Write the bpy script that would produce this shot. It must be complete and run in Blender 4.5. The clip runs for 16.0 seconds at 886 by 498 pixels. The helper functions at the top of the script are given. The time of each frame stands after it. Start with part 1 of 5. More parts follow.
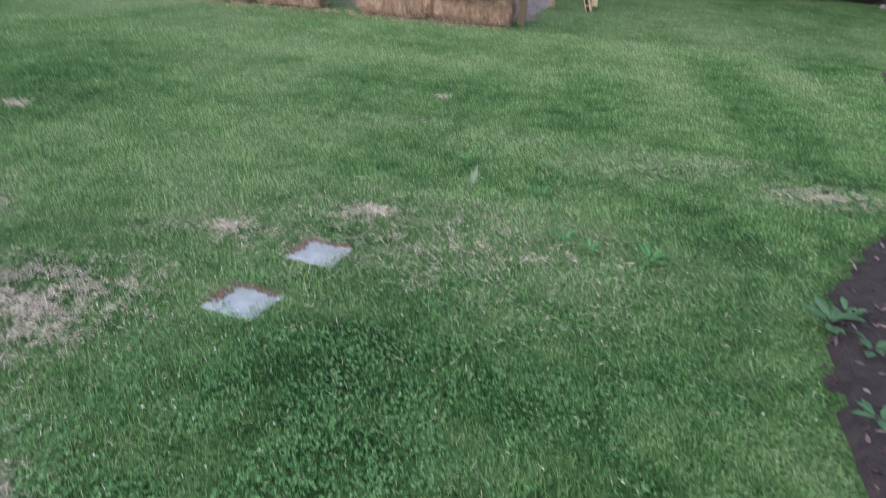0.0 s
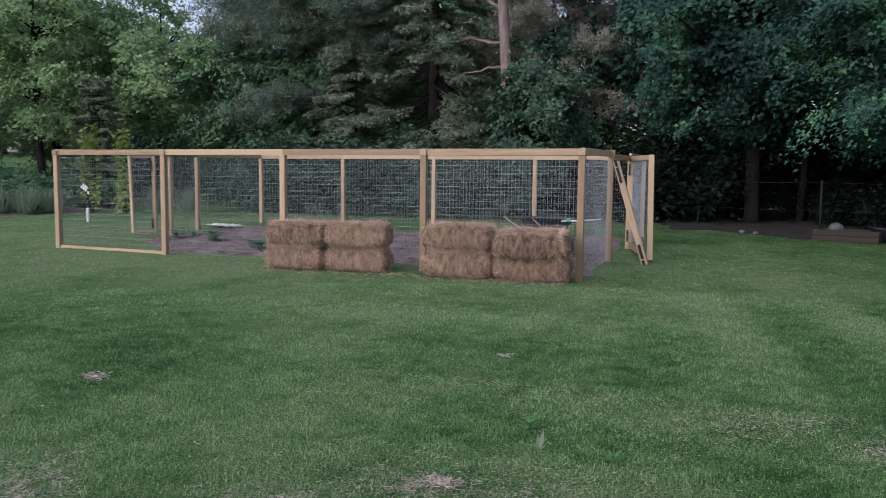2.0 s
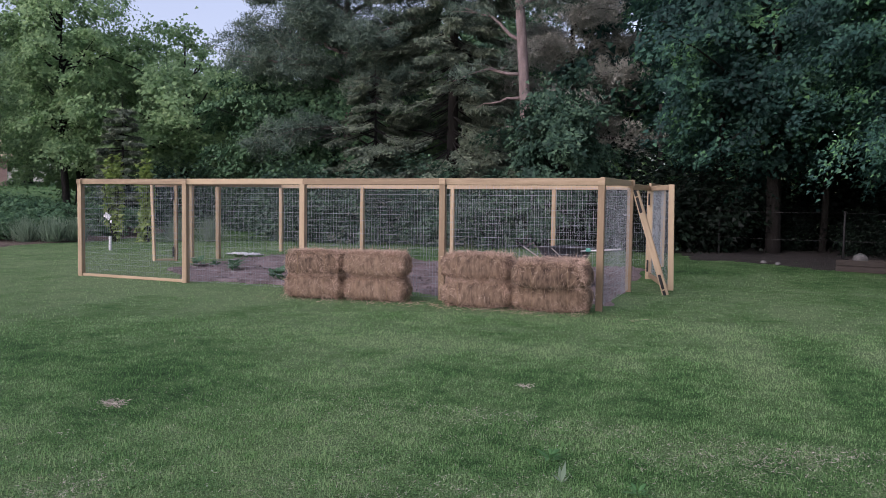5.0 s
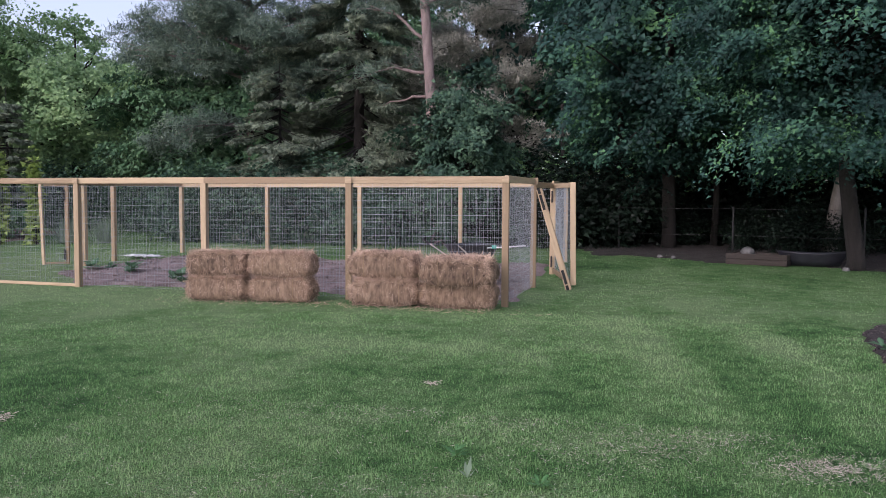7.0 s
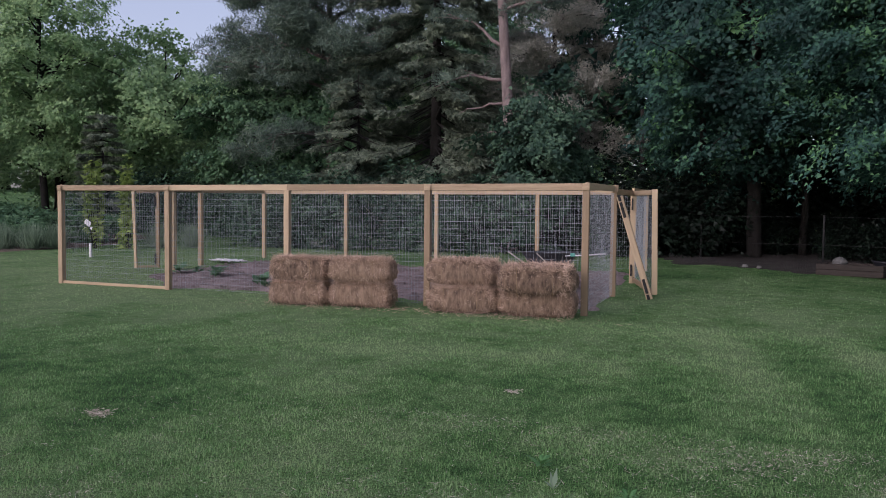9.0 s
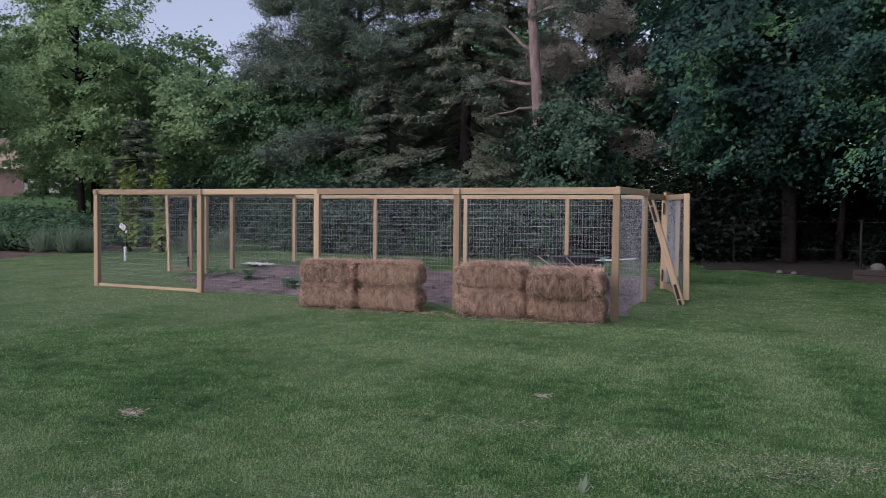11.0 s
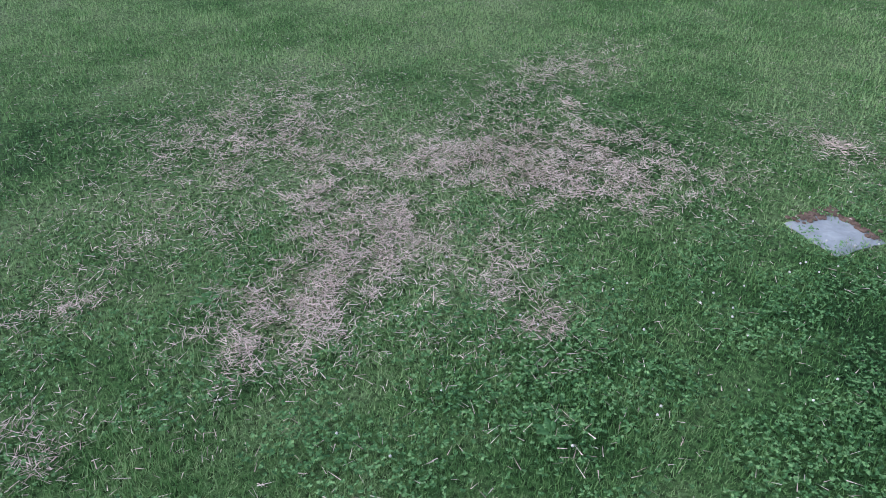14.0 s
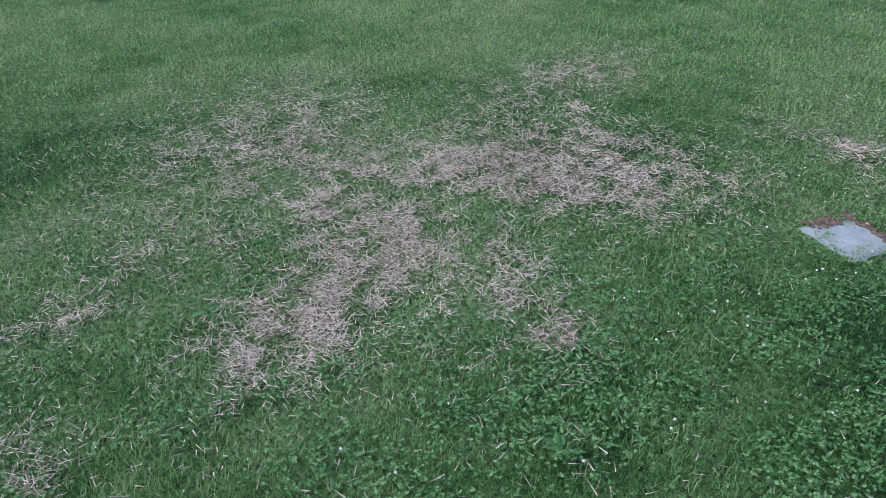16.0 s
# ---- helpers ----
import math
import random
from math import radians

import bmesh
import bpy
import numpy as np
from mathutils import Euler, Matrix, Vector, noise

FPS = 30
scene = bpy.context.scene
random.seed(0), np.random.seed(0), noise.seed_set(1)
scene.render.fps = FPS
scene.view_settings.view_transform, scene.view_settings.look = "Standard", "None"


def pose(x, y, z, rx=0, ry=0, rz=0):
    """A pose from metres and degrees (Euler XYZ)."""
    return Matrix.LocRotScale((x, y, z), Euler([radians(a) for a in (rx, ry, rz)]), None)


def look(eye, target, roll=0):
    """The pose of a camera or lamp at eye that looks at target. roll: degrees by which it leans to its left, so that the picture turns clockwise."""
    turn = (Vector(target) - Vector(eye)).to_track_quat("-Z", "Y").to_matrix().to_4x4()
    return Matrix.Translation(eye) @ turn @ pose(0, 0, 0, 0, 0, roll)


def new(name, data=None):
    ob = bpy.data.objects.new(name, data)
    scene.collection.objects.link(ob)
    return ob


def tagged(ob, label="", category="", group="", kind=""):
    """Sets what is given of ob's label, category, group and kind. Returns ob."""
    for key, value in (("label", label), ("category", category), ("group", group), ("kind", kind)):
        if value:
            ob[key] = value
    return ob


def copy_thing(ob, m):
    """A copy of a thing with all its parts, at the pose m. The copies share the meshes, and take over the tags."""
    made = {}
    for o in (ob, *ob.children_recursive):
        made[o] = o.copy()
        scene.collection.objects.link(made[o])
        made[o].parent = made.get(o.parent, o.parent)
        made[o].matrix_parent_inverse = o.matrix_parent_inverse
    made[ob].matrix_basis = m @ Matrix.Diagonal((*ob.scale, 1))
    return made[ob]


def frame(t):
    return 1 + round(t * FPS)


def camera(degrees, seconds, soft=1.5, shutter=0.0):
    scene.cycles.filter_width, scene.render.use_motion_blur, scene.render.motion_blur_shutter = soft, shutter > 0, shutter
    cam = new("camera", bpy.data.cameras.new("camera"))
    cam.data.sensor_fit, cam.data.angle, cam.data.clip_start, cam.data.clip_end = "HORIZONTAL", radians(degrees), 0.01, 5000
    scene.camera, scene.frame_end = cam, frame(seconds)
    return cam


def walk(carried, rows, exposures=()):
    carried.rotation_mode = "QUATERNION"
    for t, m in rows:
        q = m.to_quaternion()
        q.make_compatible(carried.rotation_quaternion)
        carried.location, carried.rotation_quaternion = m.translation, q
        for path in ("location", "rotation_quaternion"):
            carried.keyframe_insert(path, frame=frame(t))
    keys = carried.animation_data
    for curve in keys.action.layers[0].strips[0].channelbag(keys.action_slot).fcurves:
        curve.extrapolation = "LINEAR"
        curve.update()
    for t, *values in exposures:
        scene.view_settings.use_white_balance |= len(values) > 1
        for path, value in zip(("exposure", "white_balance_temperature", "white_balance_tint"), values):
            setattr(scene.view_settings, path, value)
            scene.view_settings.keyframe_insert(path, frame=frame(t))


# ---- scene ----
cam = camera(60.5, 16.0, 0.9, 0.6)
PATH = [
    (0, (0.148, 0.215, 1.329), (-0.254, 1.999, 0.52), 3.8),
    (0.5, (0.175, 0.238, 1.365), (-0.351, 2.079, 0.786), 1.4),
    (0.6, (0.182, 0.213, 1.372), (-0.368, 2.069, 0.869), 0.9),
    (1, (0.149, 0.287, 1.377), (-0.433, 2.182, 1.114), 0.0),
    (1.5, (0.146, 0.277, 1.391), (-0.432, 2.18, 1.178), 0.5),
    (2, (0.143, 0.259, 1.393), (-0.485, 2.149, 1.208), 0.7),
    (2.5, (0.131, 0.27, 1.388), (-0.522, 2.15, 1.193), 0.7),
    (3, (0.126, 0.272, 1.388), (-0.545, 2.146, 1.194), 0.6),
    (3.5, (0.123, 0.286, 1.384), (-0.557, 2.16, 1.23), 0.7),
    (6, (0.131, 0.267, 1.381), (-0.522, 2.155, 1.288), 0.4),
    (6.5, (0.147, 0.308, 1.373), (-0.324, 2.249, 1.271), 0.5),
    (7, (0.153, 0.274, 1.388), (-0.293, 2.22, 1.278), 0.4),
    (7.5, (0.14, 0.247, 1.395), (-0.313, 2.192, 1.279), 0.5),
    (8, (0.099, 0.26, 1.386), (-0.474, 2.173, 1.275), 0.6),
    (8.5, (0.087, 0.264, 1.391), (-0.536, 2.162, 1.29), 0.6),
    (11, (0.083, 0.27, 1.374), (-0.622, 2.14, 1.293), 0.7),
    (11.5, (0.054, 0.292, 1.332), (-0.833, 2.063, 1.054), 0.7),
    (11.8, (0.001, 0.32, 1.29), (-1.021, 1.969, 0.806), 0.9),
    (12, (0.013, 0.312, 1.287), (-1.088, 1.867, 0.678), 0.9),
    (12.5, (-0.009, 0.294, 1.26), (-1.309, 1.606, 0.494), 0.4),
    (13, (-0.032, 0.272, 1.22), (-1.45, 1.314, 0.269), 0.3),
    (13.5, (-0.033, 0.253, 1.215), (-1.438, 1.194, 0.147), 1.7),
    (14, (-0.034, 0.25, 1.217), (-1.436, 1.181, 0.137), 1.9),
    (14.5, (-0.05, 0.262, 1.214), (-1.451, 1.194, 0.132), 2.0),
    (15, (-0.045, 0.264, 1.212), (-1.438, 1.211, 0.134), 2.4),
    (15.5, (-0.05, 0.27, 1.205), (-1.451, 1.211, 0.13), 2.0),
    (16, (-0.064, 0.278, 1.203), (-1.486, 1.192, 0.133), 1.1),
]
# seconds, stops, kelvin, tint
EXPOSURES = [(0, 1.18, 5950, 14), (0.5, 1.25, 5850, 14), (1, 0.94, 5450, 13), (1.5, 0.5, 5700, 16), (2, 0.5, 5950, 20), (2.5, 0.2, 6150, 23), (3, 0.42, 6100, 24), (3.5, 0.55, 6050, 25),
             (6, 0.58, 6050, 25), (6.5, 0.6, 6050, 25), (7, 0.85, 6050, 24), (7.5, 0.82, 6050, 24), (8, 0.38, 6050, 25), (8.5, 0.3, 6050, 25), (11, 0.26, 6050, 26), (11.5, 0.64, 6100, 25),
             (12, 1.0, 6200, 20), (12.5, 1.16, 6250, 16), (13, 1.08, 5900, 16), (13.5, 1.0, 5700, 16), (16, 1.0, 5650, 16)]
walk(cam, [(t, look(eye, target, roll)) for t, eye, target, roll in PATH], EXPOSURES)

# ---- world and light ----
world = bpy.data.worlds.new("evening_sky")
scene.world = world
world.use_nodes = True
wn = world.node_tree
sky = wn.nodes.new("ShaderNodeTexSky")
sky.sky_type = "NISHITA"
sky.sun_disc = False
sky.sun_elevation = radians(32)
sky.sun_rotation = radians(210)
sky.dust_density = 3.0
haze = wn.nodes.new("ShaderNodeHueSaturation")
haze.inputs["Saturation"].default_value = 0.6
wn.links.new(sky.outputs[0], haze.inputs["Color"])
wn.links.new(haze.outputs[0], wn.nodes["Background"].inputs[0])
wn.nodes["Background"].inputs[1].default_value = 0.15
sun = new("sun", bpy.data.lights.new("sun", "SUN"))
sun.data.energy, sun.data.angle, sun.data.color = 0.5, radians(120), (1.0, 0.96, 0.92)
sun.matrix_world = look((-8, -14, 40), (0, 0, 0))

rng = np.random.default_rng(7)


# ---- plan of the ground ----
def height(x, y):
    """Level of the lawn: flat near by, a gentle rise at the back, a long rise far on one side."""
    x, y = np.asarray(x, float), np.asarray(y, float)
    r = np.hypot(x, y)
    side = np.clip((-x - 10) / 14, 0, 1)
    return 0.018 * np.clip(y - 10, 0, 14) + 0.05 * np.clip(r - 27, 0, 70) * side * side * (3 - 2 * side)


def gz(x, y):
    return float(height(x, y))


# dry patches: x, y, radius along, radius across, turn in degrees, strength
PATCHES = [(-1.92, 1.96, 0.36, 0.25, 45, 1.0), (-2.1, 1.62, 0.18, 0.14, -60, 0.85), (-1.62, 0.94, 0.27, 0.13, 117, 0.95), (-1.95, 1.22, 0.4, 0.2, 170, 0.66),
           (-2.62, 1.15, 0.42, 0.3, 130, 0.42), (-1.41, 1.38, 0.28, 0.12, 150, 0.38), (-1.17, 1.33, 0.05, 0.04, 56, 0.9), (-1.85, 0.3, 0.08, 0.04, 101, 0.45),
           (-1.4, 0.1, 0.12, 0.09, 60, 0.24), (-2.6, 2.55, 0.4, 0.17, 103, 0.42), (-2.08, 0.68, 0.24, 0.17, 70, 0.22), (-1.46, 0.68, 0.15, 0.1, 55, 0.5), (-1.95, 0.36, 0.2, 0.14, 114, 0.16),
           (1.33, 4.6, 0.26, 0.14, 10, 0.5), (-0.94, 3.4, 0.14, 0.08, 30, 0.8), (-1.35, 2.98, 0.34, 0.12, 10, 0.36),
           (-7.2, 3.6, 0.9, 0.3, 10, 0.5), (-4.0, 6.4, 1.5, 0.3, 5, 0.5),
           (-1.1, 5.8, 1.1, 0.5, 0, 0.28), (0.5, 4.9, 0.6, 0.3, 30, 0.16), (-0.6, 3.2, 0.7, 0.4, 0, 0.22), (-5.5, 8.3, 1.8, 0.3, 4, 0.45), (-1.0, 8.6, 1.6, 0.35, -4, 0.42)]
# lusher, darker (+) and paler (-) areas of the lawn, in the same terms
LAWN_TONES = [(1.15, 7.0, 2.8, 0.3, 93, 0.12), (1.8, 7.4, 2.8, 0.25, 93, -0.14), (0.45, 8.4, 2.8, 0.25, 96, -0.16), (-0.35, 7.6, 2.4, 0.25, 98, 0.1), (2.4, 6.6, 2.5, 0.25, 95, 0.09), (-3.8, 2.0, 1.2, 0.9, 30, -0.13), (-0.65, 4.25, 0.7, 0.35, 10, 0.12), (-0.9, 2.05, 0.5, 0.25, 20, 0.1), (-3.2, 5.2, 1.3, 0.4, 5, 0.08),
        (2.2, 11, 3.0, 0.5, 95, 0.14), (-6.0, 5.6, 1.6, 0.5, 5, 0.08), (-2.5, 7.4, 1.6, 0.4, 0, -0.12),
        # the broad paler ones put in the brightening of grass at grazing angles
        (-3.5, 10.5, 9.0, 3.6, -3, -0.2), (3.5, 14.0, 5.0, 2.5, 0, -0.08), (-2.3, 3.7, 2.4, 0.9, 20, -0.17), (0.2, 2.1, 0.8, 0.6, 0, 0.1), (-12.5, 14.5, 7.0, 4.5, -30, -0.28), (-5.0, 4.0, 2.2, 0.35, 8, 0.1), (-0.6, 1.0, 0.7, 0.5, 40, 0.12), (-2.9, 0.3, 0.5, 0.5, 0, 0.12)]
# edge of the mulched bed: y and x of its border
BED_Y = (0.6, 1.5, 2.0, 2.4, 2.7, 3.0, 3.35, 3.7, 4.3, 5.5, 7.6, 8.2, 9.5, 10.3, 10.8)
BED_X = (1.05, 0.95, 0.9, 0.88, 0.92, 0.96, 1.07, 1.24, 1.55, 2.0, 2.5, 2.57, 2.8, 3.2, 4.2)
SLABS = [(-0.985, 2.905, -6), (-1.075, 2.415, -8)]
SOIL = (-10.6, 11.35, -1.2, 17.1)


def dryness(x, y):
    out = np.zeros_like(x)
    for px, py, ra, rb, turn, k in PATCHES:
        c, s = math.cos(radians(turn)), math.sin(radians(turn))
        u, v = ((x - px) * c + (y - py) * s) / ra, (-(x - px) * s + (y - py) * c) / rb
        out = np.maximum(out, k * np.exp(-0.55 * (u * u + v * v)))
    return out


WAVES = [(f * math.cos(a), f * math.sin(a), p) for f, a, p in zip(rng.uniform(9, 75, 30), rng.uniform(0, 6.28, 30), rng.uniform(0, 6.28, 30))]


def broken(x, y):
    """An uneven value between 0 and 1 that changes over a few centimetres."""
    s = sum(np.sin(u * x + v * y + p) for u, v, p in WAVES) / math.sqrt(15)
    return np.clip(0.5 + 0.55 * s, 0, 1)


def in_bed(x, y):
    return (x > np.interp(y, BED_Y, BED_X) + 0.018 * np.sin(y * 11) + 0.012 * np.sin(y * 31)) & (y > 0.6) & (y < 10.8)


def in_soil(x, y):
    x0, y0, x1, y1 = SOIL
    w = 0.12 * np.sin(x * 2.3) + 0.08 * np.sin(x * 5.1 + y)
    return (x > x0 + w + 1.2 * np.clip(13 - y, 0, 2)) & (x < x1 + 0.05 * np.sin(y * 3)) & (y > y0 + w - 0.03 * (x + 6)) & (y < y1 + w)


def on_slab(x, y, grow=0.0):
    hit = np.zeros(x.shape, bool)
    for sx, sy, turn in SLABS:
        c, s = math.cos(radians(turn)), math.sin(radians(turn))
        u, v = (x - sx) * c + (y - sy) * s, -(x - sx) * s + (y - sy) * c
        wob = 0.012 * np.sin(u * 60) + 0.012 * np.sin(v * 71 + 1)
        hit |= (abs(u) < 0.078 + grow + wob) & (abs(v) < 0.094 + grow + wob)
    return hit


# ---- materials ----
def material(name):
    m = bpy.data.materials.new(name)
    m.use_nodes = True
    return m, m.node_tree, m.node_tree.nodes["Principled BSDF"]


def node(nt, kind, **values):
    n = nt.nodes.new(kind)
    for key, value in values.items():
        if key in n.inputs:
            n.inputs[key].default_value = value
    return n


def ramp(nt, source, stops):
    n = nt.nodes.new("ShaderNodeValToRGB")
    while len(n.color_ramp.elements) < len(stops):
        n.color_ramp.elements.new(0.5)
    for e, (p, c) in zip(n.color_ramp.elements, stops):
        e.position, e.color = p, (*c, 1)
    nt.links.new(source, n.inputs[0])
    return n.outputs[0]


def noise_of(nt, scale, detail=4.0, coords=None, rough=0.55):
    n = node(nt, "ShaderNodeTexNoise", Scale=scale, Detail=detail, Roughness=rough)
    if coords is None:
        coords = nt.nodes.new("ShaderNodeTexCoord").outputs["Object"]
    nt.links.new(coords, n.inputs["Vector"])
    return n.outputs[0]


def math_of(nt, op, a, b=0.0):
    n = nt.nodes.new("ShaderNodeMath")
    n.operation = op
    for i, v in enumerate((a, b)):
        if isinstance(v, (int, float)):
            n.inputs[i].default_value = v
        else:
            nt.links.new(v, n.inputs[i])
    return n.outputs[0]


def mixed(nt, factor, a, b, mode="MIX"):
    n = nt.nodes.new("ShaderNodeMix")
    n.data_type, n.blend_type = "RGBA", mode
    for i, v in ((0, factor), (6, a), (7, b)):
        if isinstance(v, (int, float)):
            n.inputs[i].default_value = v
        elif isinstance(v, tuple):
            n.inputs[i].default_value = (*v, 1)
        else:
            nt.links.new(v, n.inputs[i])
    return n.outputs[2]


def bump(nt, bsdf, source, strength=0.4, distance=0.02):
    n = node(nt, "ShaderNodeBump", Strength=strength, Distance=distance)
    nt.links.new(source, n.inputs["Height"])
    nt.links.new(n.outputs[0], bsdf.inputs["Normal"])


def plain(name, low, high, scale=8.0, roughness=0.7, metal=0.0, relief=0.3, distance=0.005, random_share=0.15, stretch=None):
    """Two tones in coarse and fine noise, a shift from piece to piece, and relief."""
    m, nt, bsdf = material(name)
    coords = nt.nodes.new("ShaderNodeTexCoord").outputs["Object"]
    if stretch:
        mp = nt.nodes.new("ShaderNodeMapping")
        mp.inputs["Scale"].default_value = stretch
        nt.links.new(coords, mp.inputs["Vector"])
        coords = mp.outputs[0]
    a, b = noise_of(nt, scale, 5, coords), noise_of(nt, scale * 9, 3, coords)
    t = math_of(nt, "ADD", math_of(nt, "MULTIPLY", a, 0.65), math_of(nt, "MULTIPLY", b, 0.35))
    r = nt.nodes.new("ShaderNodeObjectInfo").outputs["Random"]
    t = math_of(nt, "ADD", t, math_of(nt, "MULTIPLY", math_of(nt, "SUBTRACT", r, 0.5), random_share))
    col = ramp(nt, t, [(0.3, low), (0.7, high)])
    nt.links.new(col, bsdf.inputs["Base Color"])
    bsdf.inputs["Roughness"].default_value, bsdf.inputs["Metallic"].default_value = roughness, metal
    bump(nt, bsdf, b, relief, distance)
    return m


def leafy(name, stops, scale=0.5, light=0.3, roughness=0.55, wide=0.5):
    """Leaves: each its own tone, with drifts of tone through the crown, and light that comes through."""
    m, nt, bsdf = material(name)
    r = nt.nodes.new("ShaderNodeNewGeometry").outputs["Random Per Island"]
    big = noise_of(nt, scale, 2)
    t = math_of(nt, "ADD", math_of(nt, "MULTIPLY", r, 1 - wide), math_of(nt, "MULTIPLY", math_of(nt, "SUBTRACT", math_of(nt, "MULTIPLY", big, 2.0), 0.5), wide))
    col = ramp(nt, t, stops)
    nt.links.new(col, bsdf.inputs["Base Color"])
    bsdf.inputs["Roughness"].default_value = roughness
    bsdf.inputs["Specular IOR Level"].default_value = 0.18
    tr = nt.nodes.new("ShaderNodeBsdfTranslucent")
    nt.links.new(col, tr.inputs[0])
    mx = nt.nodes.new("ShaderNodeMixShader")
    mx.inputs[0].default_value = light
    nt.links.new(bsdf.outputs[0], mx.inputs[1])
    nt.links.new(tr.outputs[0], mx.inputs[2])
    nt.links.new(mx.outputs[0], nt.nodes["Material Output"].inputs[0])
    return m


def lawn_colour(nt, fine):
    """The lawn's greens: broad drifts, mown strips, dry patches; fine is a value from blade to blade or grain to grain."""
    coords = nt.nodes.new("ShaderNodeTexCoord").outputs["Object"]
    big, mid = noise_of(nt, 0.5, 3, coords), noise_of(nt, 2.6, 3, coords)
    mp = nt.nodes.new("ShaderNodeMapping")
    mp.inputs["Rotation"].default_value = (0, 0, radians(20))
    mp.inputs["Scale"].default_value = (1.0, 0.8, 1)
    nt.links.new(coords, mp.inputs["Vector"])
    streak = noise_of(nt, 1.0, 3, mp.outputs[0])
    t = math_of(nt, "ADD", math_of(nt, "MULTIPLY", big, 0.42), math_of(nt, "MULTIPLY", mid, 0.26))
    t = math_of(nt, "ADD", t, math_of(nt, "MULTIPLY", streak, 0.32))
    t = math_of(nt, "ADD", math_of(nt, "MULTIPLY", math_of(nt, "SUBTRACT", t, 0.5), 2.3), 0.5)
    wave = node(nt, "ShaderNodeTexWave", Scale=0.32, Distortion=1.2)
    mw = nt.nodes.new("ShaderNodeMapping")
    mw.inputs["Rotation"].default_value = (0, 0, radians(8))
    nt.links.new(coords, mw.inputs["Vector"])
    nt.links.new(mw.outputs[0], wave.inputs["Vector"])
    t = math_of(nt, "ADD", t, math_of(nt, "MULTIPLY", math_of(nt, "SUBTRACT", wave.outputs[1], 0.5), 0.06))
    t = math_of(nt, "ADD", t, math_of(nt, "MULTIPLY", math_of(nt, "SUBTRACT", fine, 0.5), 0.5))
    t = math_of(nt, "ADD", t, math_of(nt, "MULTIPLY", math_of(nt, "SUBTRACT", noise_of(nt, 7, 3, coords), 0.5), 0.75))
    spot = nt.nodes.new("ShaderNodeSeparateXYZ")
    nt.links.new(coords, spot.inputs[0])
    for px, py, ra, rb, turn, k in LAWN_TONES:
        c, s = math.cos(radians(turn)), math.sin(radians(turn))
        dx, dy = math_of(nt, "SUBTRACT", spot.outputs[0], px), math_of(nt, "SUBTRACT", spot.outputs[1], py)
        u = math_of(nt, "ADD", math_of(nt, "MULTIPLY", dx, c / ra), math_of(nt, "MULTIPLY", dy, s / ra))
        v = math_of(nt, "ADD", math_of(nt, "MULTIPLY", dx, -s / rb), math_of(nt, "MULTIPLY", dy, c / rb))
        r2 = math_of(nt, "SQRT", math_of(nt, "ADD", math_of(nt, "MULTIPLY", u, u), math_of(nt, "MULTIPLY", v, v)))
        rise = math_of(nt, "MULTIPLY", math_of(nt, "MINIMUM", math_of(nt, "MAXIMUM", math_of(nt, "SUBTRACT", 1.5, r2), 0.0), 1.0), k)
        t = math_of(nt, "SUBTRACT", t, rise)
    green = ramp(nt, t, [(0.14, (0.04, 0.115, 0.032)), (0.4, (0.112, 0.248, 0.076)), (0.6, (0.185, 0.33, 0.122)), (0.86, (0.28, 0.41, 0.19))])
    dry = None
    sep = nt.nodes.new("ShaderNodeSeparateXYZ")
    nt.links.new(coords, sep.inputs[0])
    for px, py, ra, rb, turn, k in PATCHES:
        c, s = math.cos(radians(turn)), math.sin(radians(turn))
        dx, dy = math_of(nt, "SUBTRACT", sep.outputs[0], px), math_of(nt, "SUBTRACT", sep.outputs[1], py)
        u = math_of(nt, "ADD", math_of(nt, "MULTIPLY", dx, c / ra), math_of(nt, "MULTIPLY", dy, s / ra))
        v = math_of(nt, "ADD", math_of(nt, "MULTIPLY", dx, -s / rb), math_of(nt, "MULTIPLY", dy, c / rb))
        r2 = math_of(nt, "SQRT", math_of(nt, "ADD", math_of(nt, "MULTIPLY", u, u), math_of(nt, "MULTIPLY", v, v)))
        d = math_of(nt, "MULTIPLY", math_of(nt, "MINIMUM", math_of(nt, "SUBTRACT", 1.6, r2), 0.8), k)
        dry = d if dry is None else math_of(nt, "MAXIMUM", dry, d)
    broken = noise_of(nt, 9, 4, coords)
    amount = math_of(nt, "ADD", math_of(nt, "MULTIPLY", math_of(nt, "MAXIMUM", dry, -0.1), 0.8), math_of(nt, "ADD", math_of(nt, "MULTIPLY", broken, 1.3), math_of(nt, "MULTIPLY", fine, 0.7)))
    step = node(nt, "ShaderNodeMapRange")
    step.inputs["From Min"].default_value, step.inputs["From Max"].default_value = 1.62, 2.1
    nt.links.new(amount, step.inputs[0])
    straw = mixed(nt, fine, (0.2, 0.15, 0.11), (0.52, 0.42, 0.32))
    return mixed(nt, step.outputs[0], green, straw), broken


